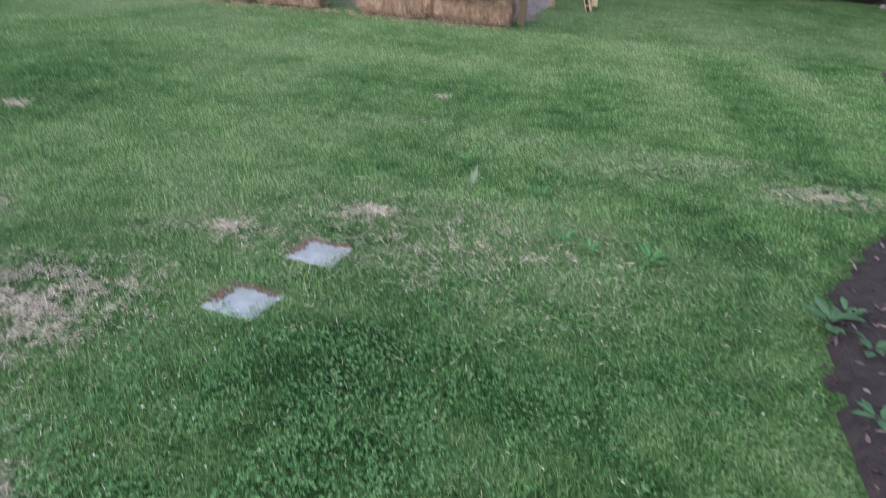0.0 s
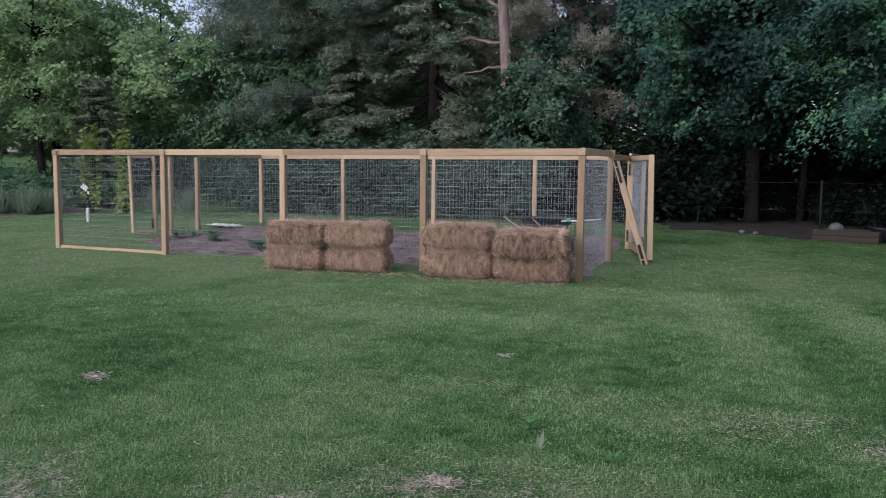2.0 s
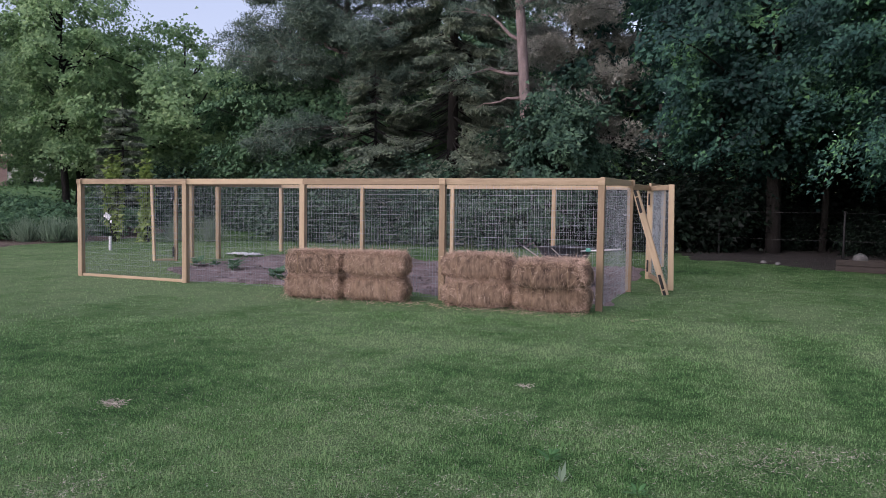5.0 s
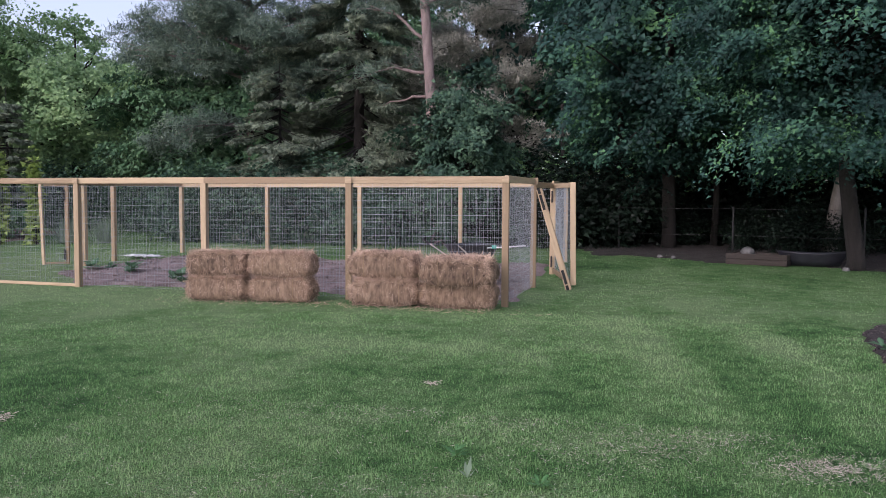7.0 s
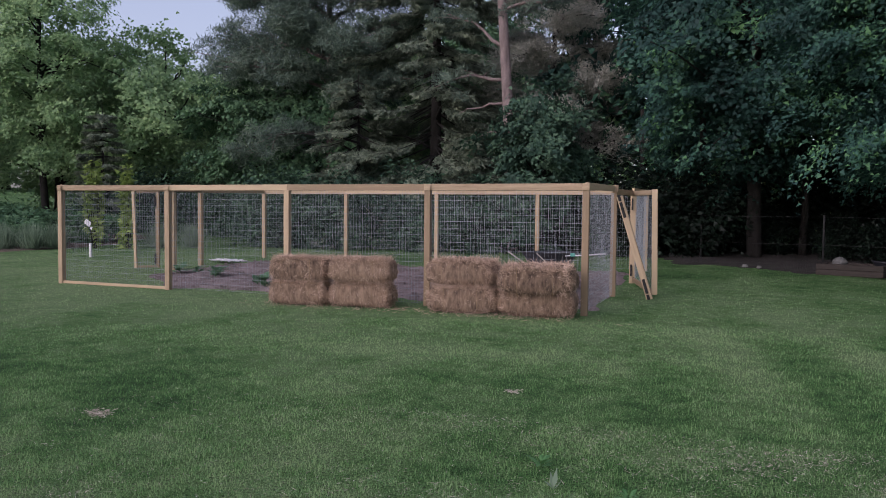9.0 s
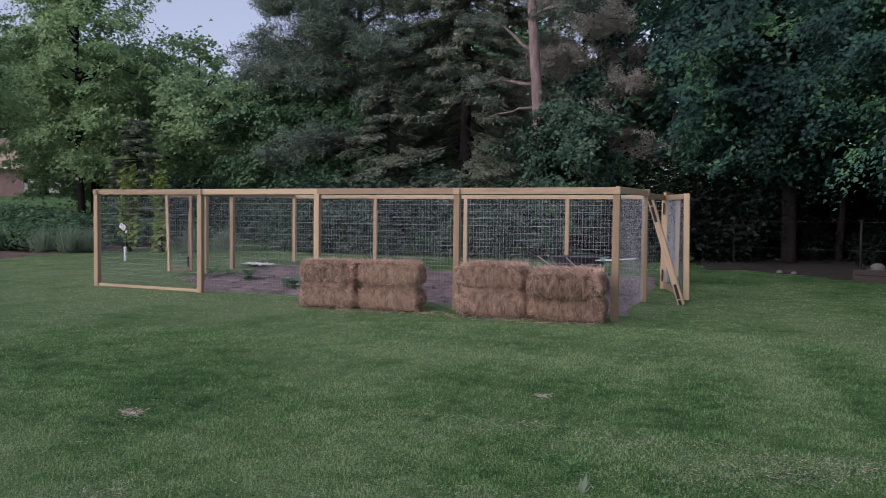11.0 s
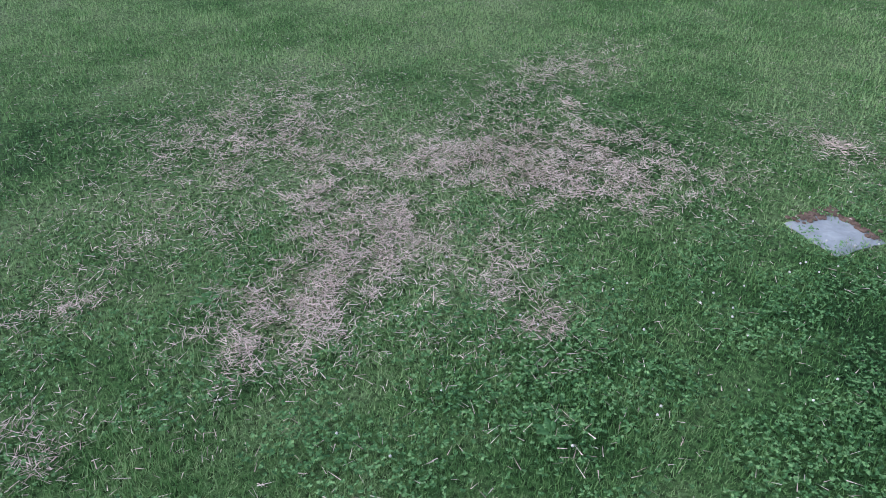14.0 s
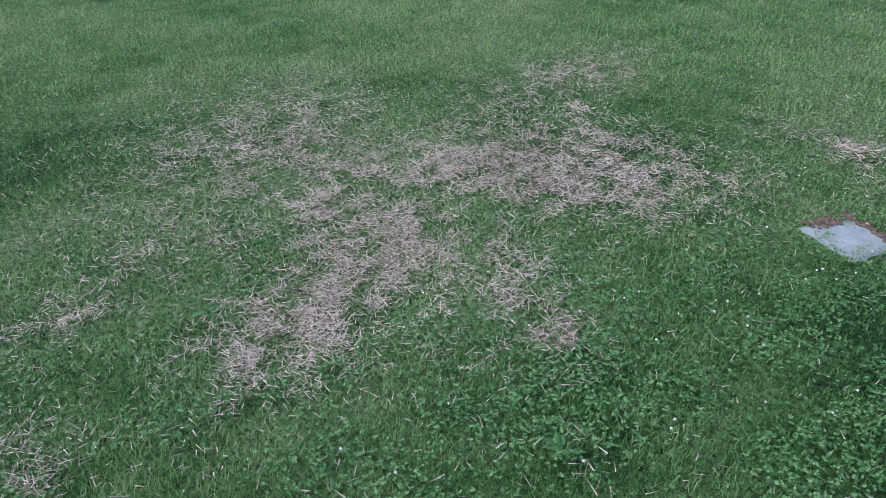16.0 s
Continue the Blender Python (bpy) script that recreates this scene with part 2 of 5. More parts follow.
def make_lawn_materials():
    m, nt, bsdf = material("lawn_ground")
    fine = noise_of(nt, 70, 3)
    col, broken = lawn_colour(nt, fine)
    # dark grain puts the shade between grass blades into the ground colour
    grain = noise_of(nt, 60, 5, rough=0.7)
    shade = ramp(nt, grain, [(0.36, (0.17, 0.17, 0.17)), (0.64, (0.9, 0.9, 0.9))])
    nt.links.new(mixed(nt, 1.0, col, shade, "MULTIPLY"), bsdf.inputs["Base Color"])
    bsdf.inputs["Roughness"].default_value = 0.9
    bsdf.inputs["Specular IOR Level"].default_value = 0.15
    bump(nt, bsdf, grain, 0.9, 0.05)
    b, nt, bsdf = material("grass_blade")
    fine = nt.nodes.new("ShaderNodeNewGeometry").outputs["Random Per Island"]
    col, broken = lawn_colour(nt, fine)
    nt.links.new(col, bsdf.inputs["Base Color"])
    bsdf.inputs["Roughness"].default_value = 0.6
    bsdf.inputs["Specular IOR Level"].default_value = 0.3
    tr = nt.nodes.new("ShaderNodeBsdfTranslucent")
    nt.links.new(col, tr.inputs[0])
    mx = nt.nodes.new("ShaderNodeMixShader")
    mx.inputs[0].default_value = 0.35
    nt.links.new(bsdf.outputs[0], mx.inputs[1])
    nt.links.new(tr.outputs[0], mx.inputs[2])
    nt.links.new(mx.outputs[0], nt.nodes["Material Output"].inputs[0])
    return m, b


LAWN, BLADE = make_lawn_materials()
WOOD = plain("new_pine_lumber", (0.23, 0.16, 0.095), (0.42, 0.315, 0.2), 3, 0.62, relief=0.25, distance=0.002, random_share=0.5, stretch=(0.7, 9, 9))
STRAW_BODY = plain("packed_straw", (0.06, 0.036, 0.025), (0.5, 0.34, 0.235), 22, 0.9, relief=1.0, distance=0.04, stretch=(1, 1, 0.35))
STRAW = leafy("loose_straw", [(0.05, (0.2, 0.13, 0.09)), (0.45, (0.54, 0.385, 0.29)), (0.95, (0.84, 0.65, 0.52))], 9, 0.15, 0.6, 0.4)
TWINE = plain("baler_twine", (0.25, 0.15, 0.08), (0.4, 0.28, 0.16), 40)
SOIL_MAT = plain("garden_soil", (0.09, 0.066, 0.064), (0.35, 0.275, 0.275), 3.5, 0.95, relief=1.0, distance=0.05)
DRY = leafy("dead_grass_strand", [(0.1, (0.24, 0.2, 0.165)), (0.5, (0.5, 0.43, 0.375)), (0.95, (0.76, 0.67, 0.61))], 3, 0.2, 0.7, 0.3)
MULCH = plain("dark_mulch", (0.018, 0.014, 0.016), (0.075, 0.056, 0.06), 18, 0.95, relief=1.0, distance=0.04)
CHIP = leafy("bark_chips", [(0.1, (0.02, 0.015, 0.017)), (0.6, (0.08, 0.06, 0.062)), (0.95, (0.24, 0.19, 0.19))], 4, 0.0, 0.9, 0.2)
CONCRETE = plain("worn_concrete", (0.17, 0.195, 0.215), (0.3, 0.335, 0.36), 9, 0.85, relief=0.4, distance=0.004)
DIRT = plain("red_brown_dirt", (0.09, 0.06, 0.045), (0.2, 0.135, 0.105), 30, 0.95, relief=0.8, distance=0.01)
WIRE = plain("galvanised_wire", (0.22, 0.245, 0.27), (0.36, 0.39, 0.43), 20, 0.5, 0.4, relief=0.05)
BLACK_METAL = plain("black_metal", (0.008, 0.008, 0.009), (0.02, 0.02, 0.021), 20, 0.8, 0.0, relief=0.1)
BLACK_PLASTIC = plain("black_plastic", (0.012, 0.013, 0.018), (0.035, 0.036, 0.045), 6, 0.45, relief=0.1)
WHITE_PLASTIC = plain("white_plastic", (0.5, 0.5, 0.53), (0.66, 0.66, 0.69), 9, 0.5, relief=0.1)
TEAL = plain("teal_plastic", (0.05, 0.25, 0.2), (0.1, 0.38, 0.3), 9, 0.5, relief=0.1)
HANDLE = plain("pale_handle_wood", (0.34, 0.3, 0.26), (0.5, 0.46, 0.42), 9, 0.6, stretch=(0.5, 8, 8))
# pale stone made dim, with the shade by the trees in its colour
STONE = plain("shade_dimmed_stone", (0.07, 0.068, 0.066), (0.16, 0.157, 0.153), 5, 0.85, relief=0.6, distance=0.02)
PAVING = plain("grey_paving", (0.16, 0.15, 0.165), (0.26, 0.245, 0.26), 2, 0.9, relief=0.5, distance=0.01)
BRICK = plain("pink_brick", (0.36, 0.23, 0.2), (0.55, 0.38, 0.33), 3, 0.9, random_share=0.5)
ROOF = plain("tan_shingle", (0.3, 0.22, 0.15), (0.5, 0.4, 0.28), 4, 0.9, random_share=0.4)
TRIM = plain("white_trim", (0.66, 0.66, 0.68), (0.8, 0.8, 0.82), 4, 0.6)
# brown taken almost to black, canopy shade included in the colour
SHADED_LITTER = plain("leaf_litter", (0.008, 0.0065, 0.006), (0.036, 0.028, 0.025), 6, 0.95, relief=1.0, distance=0.04)
BED_EARTH = plain("brown_bed_earth", (0.07, 0.05, 0.043), (0.2, 0.14, 0.12), 5, 0.95, relief=1.0, distance=0.04)
CLOVER = leafy("clover_leaf", [(0.1, (0.03, 0.09, 0.032)), (0.5, (0.09, 0.215, 0.077)), (0.95, (0.215, 0.375, 0.16))], 5, 0.25, wide=0.3)
FLOWER = plain("white_clover_flower", (0.42, 0.42, 0.4), (0.6, 0.6, 0.58), 60, 0.8)
# stops include the blue cast of shade and bright drifts for light-catching pads
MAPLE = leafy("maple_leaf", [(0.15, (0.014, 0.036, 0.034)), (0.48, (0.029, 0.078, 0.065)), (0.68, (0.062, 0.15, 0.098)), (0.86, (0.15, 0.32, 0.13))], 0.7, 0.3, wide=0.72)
BROAD = leafy("broad_leaf", [(0.1, (0.13, 0.22, 0.115)), (0.5, (0.26, 0.4, 0.195)), (0.95, (0.42, 0.56, 0.28))], 0.6, 0.45, wide=0.4)
YELLOW_LEAF = leafy("yellow_green_leaf", [(0.15, (0.14, 0.22, 0.06)), (0.9, (0.4, 0.5, 0.17))], 1, 0.35)
SHRUB = leafy("shrub_leaf", [(0.1, (0.035, 0.08, 0.05)), (0.5, (0.085, 0.17, 0.09)), (0.95, (0.18, 0.3, 0.15))], 0.8, 0.3)
HEDGE = leafy("hedge_leaf", [(0.12, (0.014, 0.034, 0.025)), (0.5, (0.038, 0.082, 0.055)), (0.9, (0.13, 0.22, 0.13))], 1.3, 0.25, wide=0.6)
# near black: the shade under the trees is put into these greens
UNDER = leafy("shaded_undergrowth_leaf", [(0.15, (0.005, 0.009, 0.007)), (0.6, (0.009, 0.018, 0.012)), (0.95, (0.025, 0.05, 0.03))], 0.8, 0.2)
SAGE = leafy("grey_green_leaf", [(0.15, (0.13, 0.19, 0.13)), (0.95, (0.33, 0.43, 0.31))], 1, 0.35)
SPRUCE = leafy("spruce_needle", [(0.1, (0.07, 0.098, 0.074)), (0.5, (0.17, 0.21, 0.155)), (0.9, (0.31, 0.36, 0.25))], 0.9, 0.2, wide=0.5)
PINE = leafy("pine_needle", [(0.1, (0.046, 0.074, 0.064)), (0.5, (0.115, 0.165, 0.132)), (0.9, (0.24, 0.3, 0.22))], 0.6, 0.2, wide=0.55)
BROWN_NEEDLE = leafy("browned_needle", [(0.15, (0.25, 0.255, 0.225)), (0.9, (0.52, 0.51, 0.45))], 1, 0.25)
PINE_BARK = plain("red_pine_bark", (0.1, 0.075, 0.072), (0.29, 0.222, 0.215), 7, 0.95, relief=1.0, distance=0.03, stretch=(1, 1, 0.3))
# bark colour carries the deep shade inside the wood
BARK = plain("shade_darkened_bark", (0.006, 0.005, 0.0045), (0.024, 0.02, 0.018), 6, 0.95, relief=1.0, distance=0.03, stretch=(1, 1, 0.25))
GREY_BARK = plain("pale_bark", (0.2, 0.17, 0.15), (0.4, 0.36, 0.33), 5, 0.95, relief=0.8, distance=0.02, stretch=(1, 1, 0.3))
# weathered brown, darkened further for the shade below the maple
WEATHERED = plain("weathered_shaded_timber", (0.018, 0.014, 0.012), (0.05, 0.038, 0.032), 5, 0.9, stretch=(0.6, 8, 8))
GLASS, _nt, _b = material("dark_window_glass")
_b.inputs["Base Color"].default_value, _b.inputs["Roughness"].default_value = (0.03, 0.035, 0.04, 1), 0.05
LIT, _nt, _b = material("lamplit_window")
_b.inputs["Base Color"].default_value = (0.5, 0.3, 0.1, 1)
_b.inputs["Emission Color"].default_value = (1.0, 0.5, 0.12, 1)
_b.inputs["Emission Strength"].default_value = 0.5


# ---- builders ----
def empty(name, m, label, category, group="", kind=""):
    ob = tagged(new(name), label, category, group, kind)
    ob.empty_display_size = 0.1
    ob.matrix_world = m if isinstance(m, Matrix) else Matrix.Translation(m)
    bpy.context.view_layer.update()
    return ob


def part(name, shape, mat, parent=None, label="", m=None):
    """A bmesh or a mesh as one object under a thing. m: its pose in the parent's space."""
    if isinstance(shape, bmesh.types.BMesh):
        me = bpy.data.meshes.new(name)
        shape.to_mesh(me)
        shape.free()
    else:
        me = shape
    if not me.materials:
        me.materials.append(mat)
    ob = new(name, me)
    if parent:
        ob.parent = parent
    if m is not None:
        ob.matrix_basis = m
    return tagged(ob, label)


def faces_mesh(name, co):
    """Separate faces of k corners each: co is n x k x 3."""
    n, k = co.shape[:2]
    me = bpy.data.meshes.new(name)
    me.vertices.add(n * k)
    me.vertices.foreach_set("co", np.ascontiguousarray(co, np.float32).ravel())
    me.loops.add(n * k)
    me.loops.foreach_set("vertex_index", np.arange(n * k, dtype=np.int32))
    me.polygons.add(n)
    me.polygons.foreach_set("loop_start", np.arange(0, n * k, k, dtype=np.int32))
    me.update(calc_edges=True)
    return me


def unit(v):
    return v / np.maximum(np.linalg.norm(v, axis=-1, keepdims=True), 1e-9)


def kites(base, way, side, length, width, fold=0.15):
    """Leaf shapes: from base along way, widest before the middle, folded a little."""
    length, width = np.broadcast_to(length, len(base))[:, None], np.broadcast_to(width, len(base))[:, None]
    up = np.cross(side, way)
    mid = base + way * length * 0.45 + up * width * fold
    return np.stack([base, mid - side * width / 2, base + way * length, mid + side * width / 2], 1)


def darts(base, way, side, length, width):
    """Narrow leaves or needles: from base along way to a point."""
    length, width = np.broadcast_to(length, len(base))[:, None], np.broadcast_to(width, len(base))[:, None]
    return np.stack([base - side * width / 2, base + way * length, base + side * width / 2], 1)


def tuft_frame(n, r, tilt):
    """Ways and sides of n leaves that lie roughly level, tilted by up to tilt."""
    a = r.uniform(0, 2 * np.pi, n)
    lift = r.normal(-0.15, tilt, n)
    way = unit(np.stack([np.cos(a), np.sin(a), lift], 1))
    side = unit(np.cross(way, np.stack([r.normal(0, 0.45, n), r.normal(0, 0.45, n), np.ones(n)], 1)))
    return way, side


def box_bm(sx, sy, sz, bevel=0.004, centre=(0, 0, 0)):
    bm = bmesh.new()
    bmesh.ops.create_cube(bm, size=1, matrix=Matrix.Translation(centre) @ Matrix.Diagonal((sx, sy, sz, 1)))
    if bevel:
        bmesh.ops.bevel(bm, geom=bm.edges[:], offset=bevel, segments=1, affect="EDGES")
    return bm


def tube_into(bm, points, radii, sides=8, seed=0, rough=0.0):
    rings = []
    r = random.Random(seed)
    for i, (p, rad) in enumerate(zip(points, radii)):
        p = Vector(p)
        a, b = Vector(points[max(i - 1, 0)]), Vector(points[min(i + 1, len(points) - 1)])
        q = Vector((0, 0, 1)).rotation_difference(b - a)
        rings.append([bm.verts.new(p + q @ Vector((math.cos(t), math.sin(t), 0)) * rad * (1 + r.uniform(-rough, rough)))
                      for t in [2 * math.pi * k / sides for k in range(sides)]])
    for a, b in zip(rings, rings[1:]):
        for k in range(sides):
            bm.faces.new((a[k], a[(k + 1) % sides], b[(k + 1) % sides], b[k]))
    bm.faces.new(rings[0][::-1])
    bm.faces.new(rings[-1])
    for f in bm.faces:
        f.smooth = True


def tube(points, radii, sides=8, seed=0, rough=0.0):
    bm = bmesh.new()
    tube_into(bm, points, radii, sides, seed, rough)
    return bm


def along(a, b, parent):
    """The pose, in parent's space, of a piece that runs along x from a to b."""
    a, b = Vector(a), Vector(b)
    d = b - a
    q = d.to_track_quat("X", "Z")
    return parent.matrix_world.inverted() @ (Matrix.Translation((a + b) / 2) @ q.to_matrix().to_4x4()), d.length


def board(name, a, b, w, h, parent, mat=None, label="", roll=0.0):
    m, length = along(a, b, parent)
    return part(name, box_bm(length, w, h, 0.004), mat or WOOD, parent, label, m @ Matrix.Rotation(radians(roll), 4, "X"))


# ---- ground ----
def build_ground():
    xs = np.unique(np.r_[np.linspace(-180, -40, 15), np.linspace(-40, 30, 71), np.linspace(30, 180, 12)])
    ys = np.unique(np.r_[np.linspace(-90, -10, 9), np.linspace(-10, 40, 51), np.linspace(40, 240, 21)])
    X, Y = np.meshgrid(xs, ys)
    Z = height(X, Y)
    nx, ny = len(xs), len(ys)
    idx = np.arange(nx * ny).reshape(ny, nx)
    quads = np.stack([idx[:-1, :-1], idx[:-1, 1:], idx[1:, 1:], idx[1:, :-1]], -1).reshape(-1, 4)
    me = bpy.data.meshes.new("ground")
    me.from_pydata(np.stack([X, Y, Z], -1).reshape(-1, 3).tolist(), [], quads.tolist())
    for p in me.polygons:
        p.use_smooth = True
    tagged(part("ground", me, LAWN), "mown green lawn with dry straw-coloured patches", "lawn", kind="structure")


def sheet(name, inside, box, step, mat, lift, lump, label, category):
    """A lumpy sheet of earth that fills the part of a box that inside() accepts, its border sunk into the lawn."""
    x0, y0, x1, y1 = box
    xs, ys = np.arange(x0, x1 + step, step), np.arange(y0, y1 + step, step)
    X, Y = np.meshgrid(xs, ys)
    keep = inside(X, Y)
    core = keep.copy()
    core[1:] &= keep[:-1]; core[:-1] &= keep[1:]; core[:, 1:] &= keep[:, :-1]; core[:, :-1] &= keep[:, 1:]
    Z = height(X, Y) + np.where(core, lift, -0.03)
    bumps = np.array([[noise.noise((x * 2.2, y * 2.2, 0.3)) + 0.6 * noise.noise((x * 6, y * 6, 4)) + 0.4 * noise.noise((x * 15, y * 15, 9)) for x in xs] for y in ys])
    Z = Z + np.where(core, np.maximum(lump * bumps, -lift * 0.7), 0)
    idx = np.arange(X.size).reshape(X.shape)
    ok = keep[:-1, :-1] | keep[1:, 1:] | keep[:-1, 1:] | keep[1:, :-1]
    quads = np.stack([idx[:-1, :-1], idx[:-1, 1:], idx[1:, 1:], idx[1:, :-1]], -1)[ok]
    bm_me = bpy.data.meshes.new(name)
    used = np.unique(quads)
    remap = np.full(X.size, -1)
    remap[used] = np.arange(len(used))
    bm_me.from_pydata(np.stack([X, Y, Z], -1).reshape(-1, 3)[used].tolist(), [], remap[quads].tolist())
    for p in bm_me.polygons:
        p.use_smooth = True
    return tagged(part(name, bm_me, mat), label, category, kind="structure")


def blades(name, n, near, far, label):
    """Mown grass over the fan of lawn between two distances, finer and denser near by."""
    r = near * (far / near) ** rng.uniform(0, 1, n)
    az = rng.uniform(radians(-42), radians(98), n)
    x, y = -np.sin(az) * r, np.cos(az) * r + 0.2
    ok = ~in_bed(x, y) & ~on_slab(x, y, -0.022) & ~in_soil(x, y) & (rng.uniform(0, 1, n) > 0.5 * np.clip(dryness(x, y), 0, 1))
    x, y, r = x[ok], y[ok], r[ok]
    n = len(x)
    dry = dryness(x, y)
    a, lean = rng.uniform(0, 2 * np.pi, n), np.abs(rng.normal(0.68, 0.42, n)) + 1.3 * np.clip(dry, 0, 1) * rng.uniform(0.2, 1, n)
    clump = np.sin(x * 9.1 + np.sin(y * 7.3)) * np.sin(y * 8.3 + np.sin(x * 6.1))
    h = (0.022 + 0.0005 * np.minimum(r, 8)) * rng.uniform(0.5, 1.3, n) * (1 + 0.3 * clump)
    w = 0.0038 * (r / 2) ** 0.6 * rng.uniform(0.6, 1.4, n)
    b = np.stack([x, y, height(x, y) - 0.004], 1)
    tip = b + np.stack([np.cos(a) * np.sin(lean), np.sin(a) * np.sin(lean), np.maximum(np.cos(lean), 0.12)], 1) * h[:, None]
    s = np.stack([-np.sin(a), np.cos(a), np.zeros(n)], 1) * (w / 2)[:, None]
    tagged(part(name, faces_mesh(name, np.stack([b - s, b + s, tip], 1)), BLADE), label, "grass", kind="stuff")


def build_lawn_cover():
    blades("near_grass", 260000, 0.7, 3.6, "short mown grass blades, green and straw")
    blades("middle_grass", 340000, 3.6, 10, "short mown grass blades further off")
    blades("far_grass", 95000, 10, 26, "mown grass round the garden fence")
    # dead strands on the dry patches
    n = 900000
    x, y = rng.uniform(-4, 1.8, n), -0.2 + 5.4 * rng.uniform(0, 1, n) ** 1.5
    like = dryness(x, y) ** 1.25 * (0.1 + 0.9 * broken(x, y) ** 1.2)
    ok = (rng.uniform(0, 0.4, n) < like) & ~on_slab(x, y) & ~in_bed(x, y)
    ok |= (rng.uniform(0, 1, n) < 0.011) & ~on_slab(x, y) & ~in_bed(x, y)
    x, y = x[ok], y[ok]
    n = len(x)
    a = rng.uniform(0, 2 * np.pi, n)
    way = unit(np.stack([np.cos(a), np.sin(a), np.abs(rng.normal(0, 0.28, n))], 1))
    side = unit(np.cross(way, rng.normal(0, 0.5, (n, 3)) + np.array((0, 0, 1.0))))
    co = darts(np.stack([x, y, rng.uniform(0.003, 0.022, n)], 1), way, side, rng.uniform(0.014, 0.042, n), rng.uniform(0.0014, 0.0028, n))
    tagged(part("dead_grass", faces_mesh("dead_grass", co), DRY), "pale dead grass strands on the dry patches", "dry grass", kind="stuff")
    # clover
    n = 170000
    x, y = rng.uniform(-3.4, 0.95, n), rng.uniform(-0.1, 4.0, n)
    like = (0.12 + 0.88 * np.clip(1.25 - 0.75 * np.hypot(x + 0.55, 0.7 * (y - 1.1)), 0, 1)) * 0.7 * broken(x * 0.35, y * 0.35)
    ok = (rng.uniform(0, 1, n) < like) & (dryness(x, y) < 0.3) & ~on_slab(x, y, -0.03) & ~in_bed(x, y)
    x, y = x[ok], y[ok]
    n = len(x)
    c = np.stack([x, y, rng.uniform(0.008, 0.034, n)], 1)
    spin, out = rng.uniform(0, 2 * np.pi, n), []
    for k in range(3):
        a = spin + k * 2 * np.pi / 3
        way = unit(np.stack([np.cos(a), np.sin(a), rng.normal(0.1, 0.3, n)], 1))
        side = unit(np.stack([-np.sin(a), np.cos(a), rng.normal(0, 0.3, n)], 1))
        out.append(kites(c, way, side, rng.uniform(0.0048, 0.0095, n), rng.uniform(0.0048, 0.009, n)))
    tagged(part("clover", faces_mesh("clover", np.concatenate(out)), CLOVER), "low clover leaves among the grass", "clover", kind="stuff")
    # clover flowers
    bm = bmesh.new()
    r = random.Random(3)
    for k in range(80):
        x, y = (r.gauss(-0.95, 0.3), r.gauss(1.9, 0.6)) if k < 60 else (r.uniform(-4, 1), r.uniform(0.6, 5))
        if on_slab(np.array([x]), np.array([y]), 0.02)[0] or in_bed(np.array([x]), np.array([y]))[0]:
            continue
        s = r.uniform(0.0026, 0.004)
        bmesh.ops.create_icosphere(bm, subdivisions=1, radius=s, matrix=Matrix.Translation((x, y, r.uniform(0.03, 0.05))))
    tagged(part("clover_flowers", bm, FLOWER), "small white clover flower heads in the lawn", "flowers", kind="stuff")


def build_slab(x, y, turn):
    bm = bmesh.new()
    bmesh.ops.create_grid(bm, x_segments=10, y_segments=10, size=0.105)
    for v in bm.verts:
        edge = max(abs(v.co.x), abs(v.co.y)) > 0.1035
        v.co.z = 0.004 + 0.003 * noise.noise((v.co.x * 30 + x * 9, v.co.y * 30, 1)) - (0.006 if edge else 0)
        if edge:
            v.co.x += 0.01 * noise.noise((v.co.y * 40, x * 7, 3))
            v.co.y += 0.01 * noise.noise((v.co.x * 40, y * 7, 8))
    ret = bmesh.ops.extrude_face_region(bm, geom=bm.faces[:])
    for v in [g for g in ret["geom"] if isinstance(g, bmesh.types.BMVert)]:
        v.co.z -= 0.05
    bmesh.ops.recalc_face_normals(bm, faces=bm.faces[:])
    ob = part("stepping_stone", bm, CONCRETE, m=pose(x, y, 0.004, 0, 0, turn))
    tagged(ob, "weathered grey concrete stepping stone sunk in the lawn", "paver", "stepping stones")
    # crumbled earth over its borders
    bm = bmesh.new()
    r = random.Random(int(x * 1000))
    for k in range(120):
        a = r.uniform(0.9, 3.6)
        d = 0.082 + abs(r.gauss(0, 0.015))
        u, v = max(-d, min(d, 0.16 * math.cos(a))), max(-d, min(d, 0.16 * math.sin(a)))
        s = r.uniform(0.003, 0.009)
        bmesh.ops.create_icosphere(bm, subdivisions=1, radius=s, matrix=Matrix.Translation((u + r.gauss(0, 0.008), v + r.gauss(0, 0.008), 0.008)) @ Matrix.Diagonal((1.5, 1.2, 0.6, 1)))
    tagged(part("crumbled_earth", bm, DIRT, m=pose(x, y, 0.003, 0, 0, turn)), "crumbs of red-brown earth on the stone's border", "soil", kind="stuff")


def strands(n, centre, spread, length, width, flat=0.3, seed=1):
    r = np.random.default_rng(seed)
    a = r.uniform(0, 2 * np.pi, n)
    base = np.asarray(centre) + r.normal(0, 1, (n, 3)) * np.asarray(spread)
    base[:, 2] = np.maximum(base[:, 2], 0.004)
    way = unit(np.stack([np.cos(a), np.sin(a), np.abs(r.normal(0, flat, n))], 1))
    side = unit(np.cross(way, r.normal(0, 1, (n, 3))))
    return kites(base, way, side, r.uniform(0.5, 1.2, n) * length, r.uniform(0.7, 1.3, n) * width, 0.05)


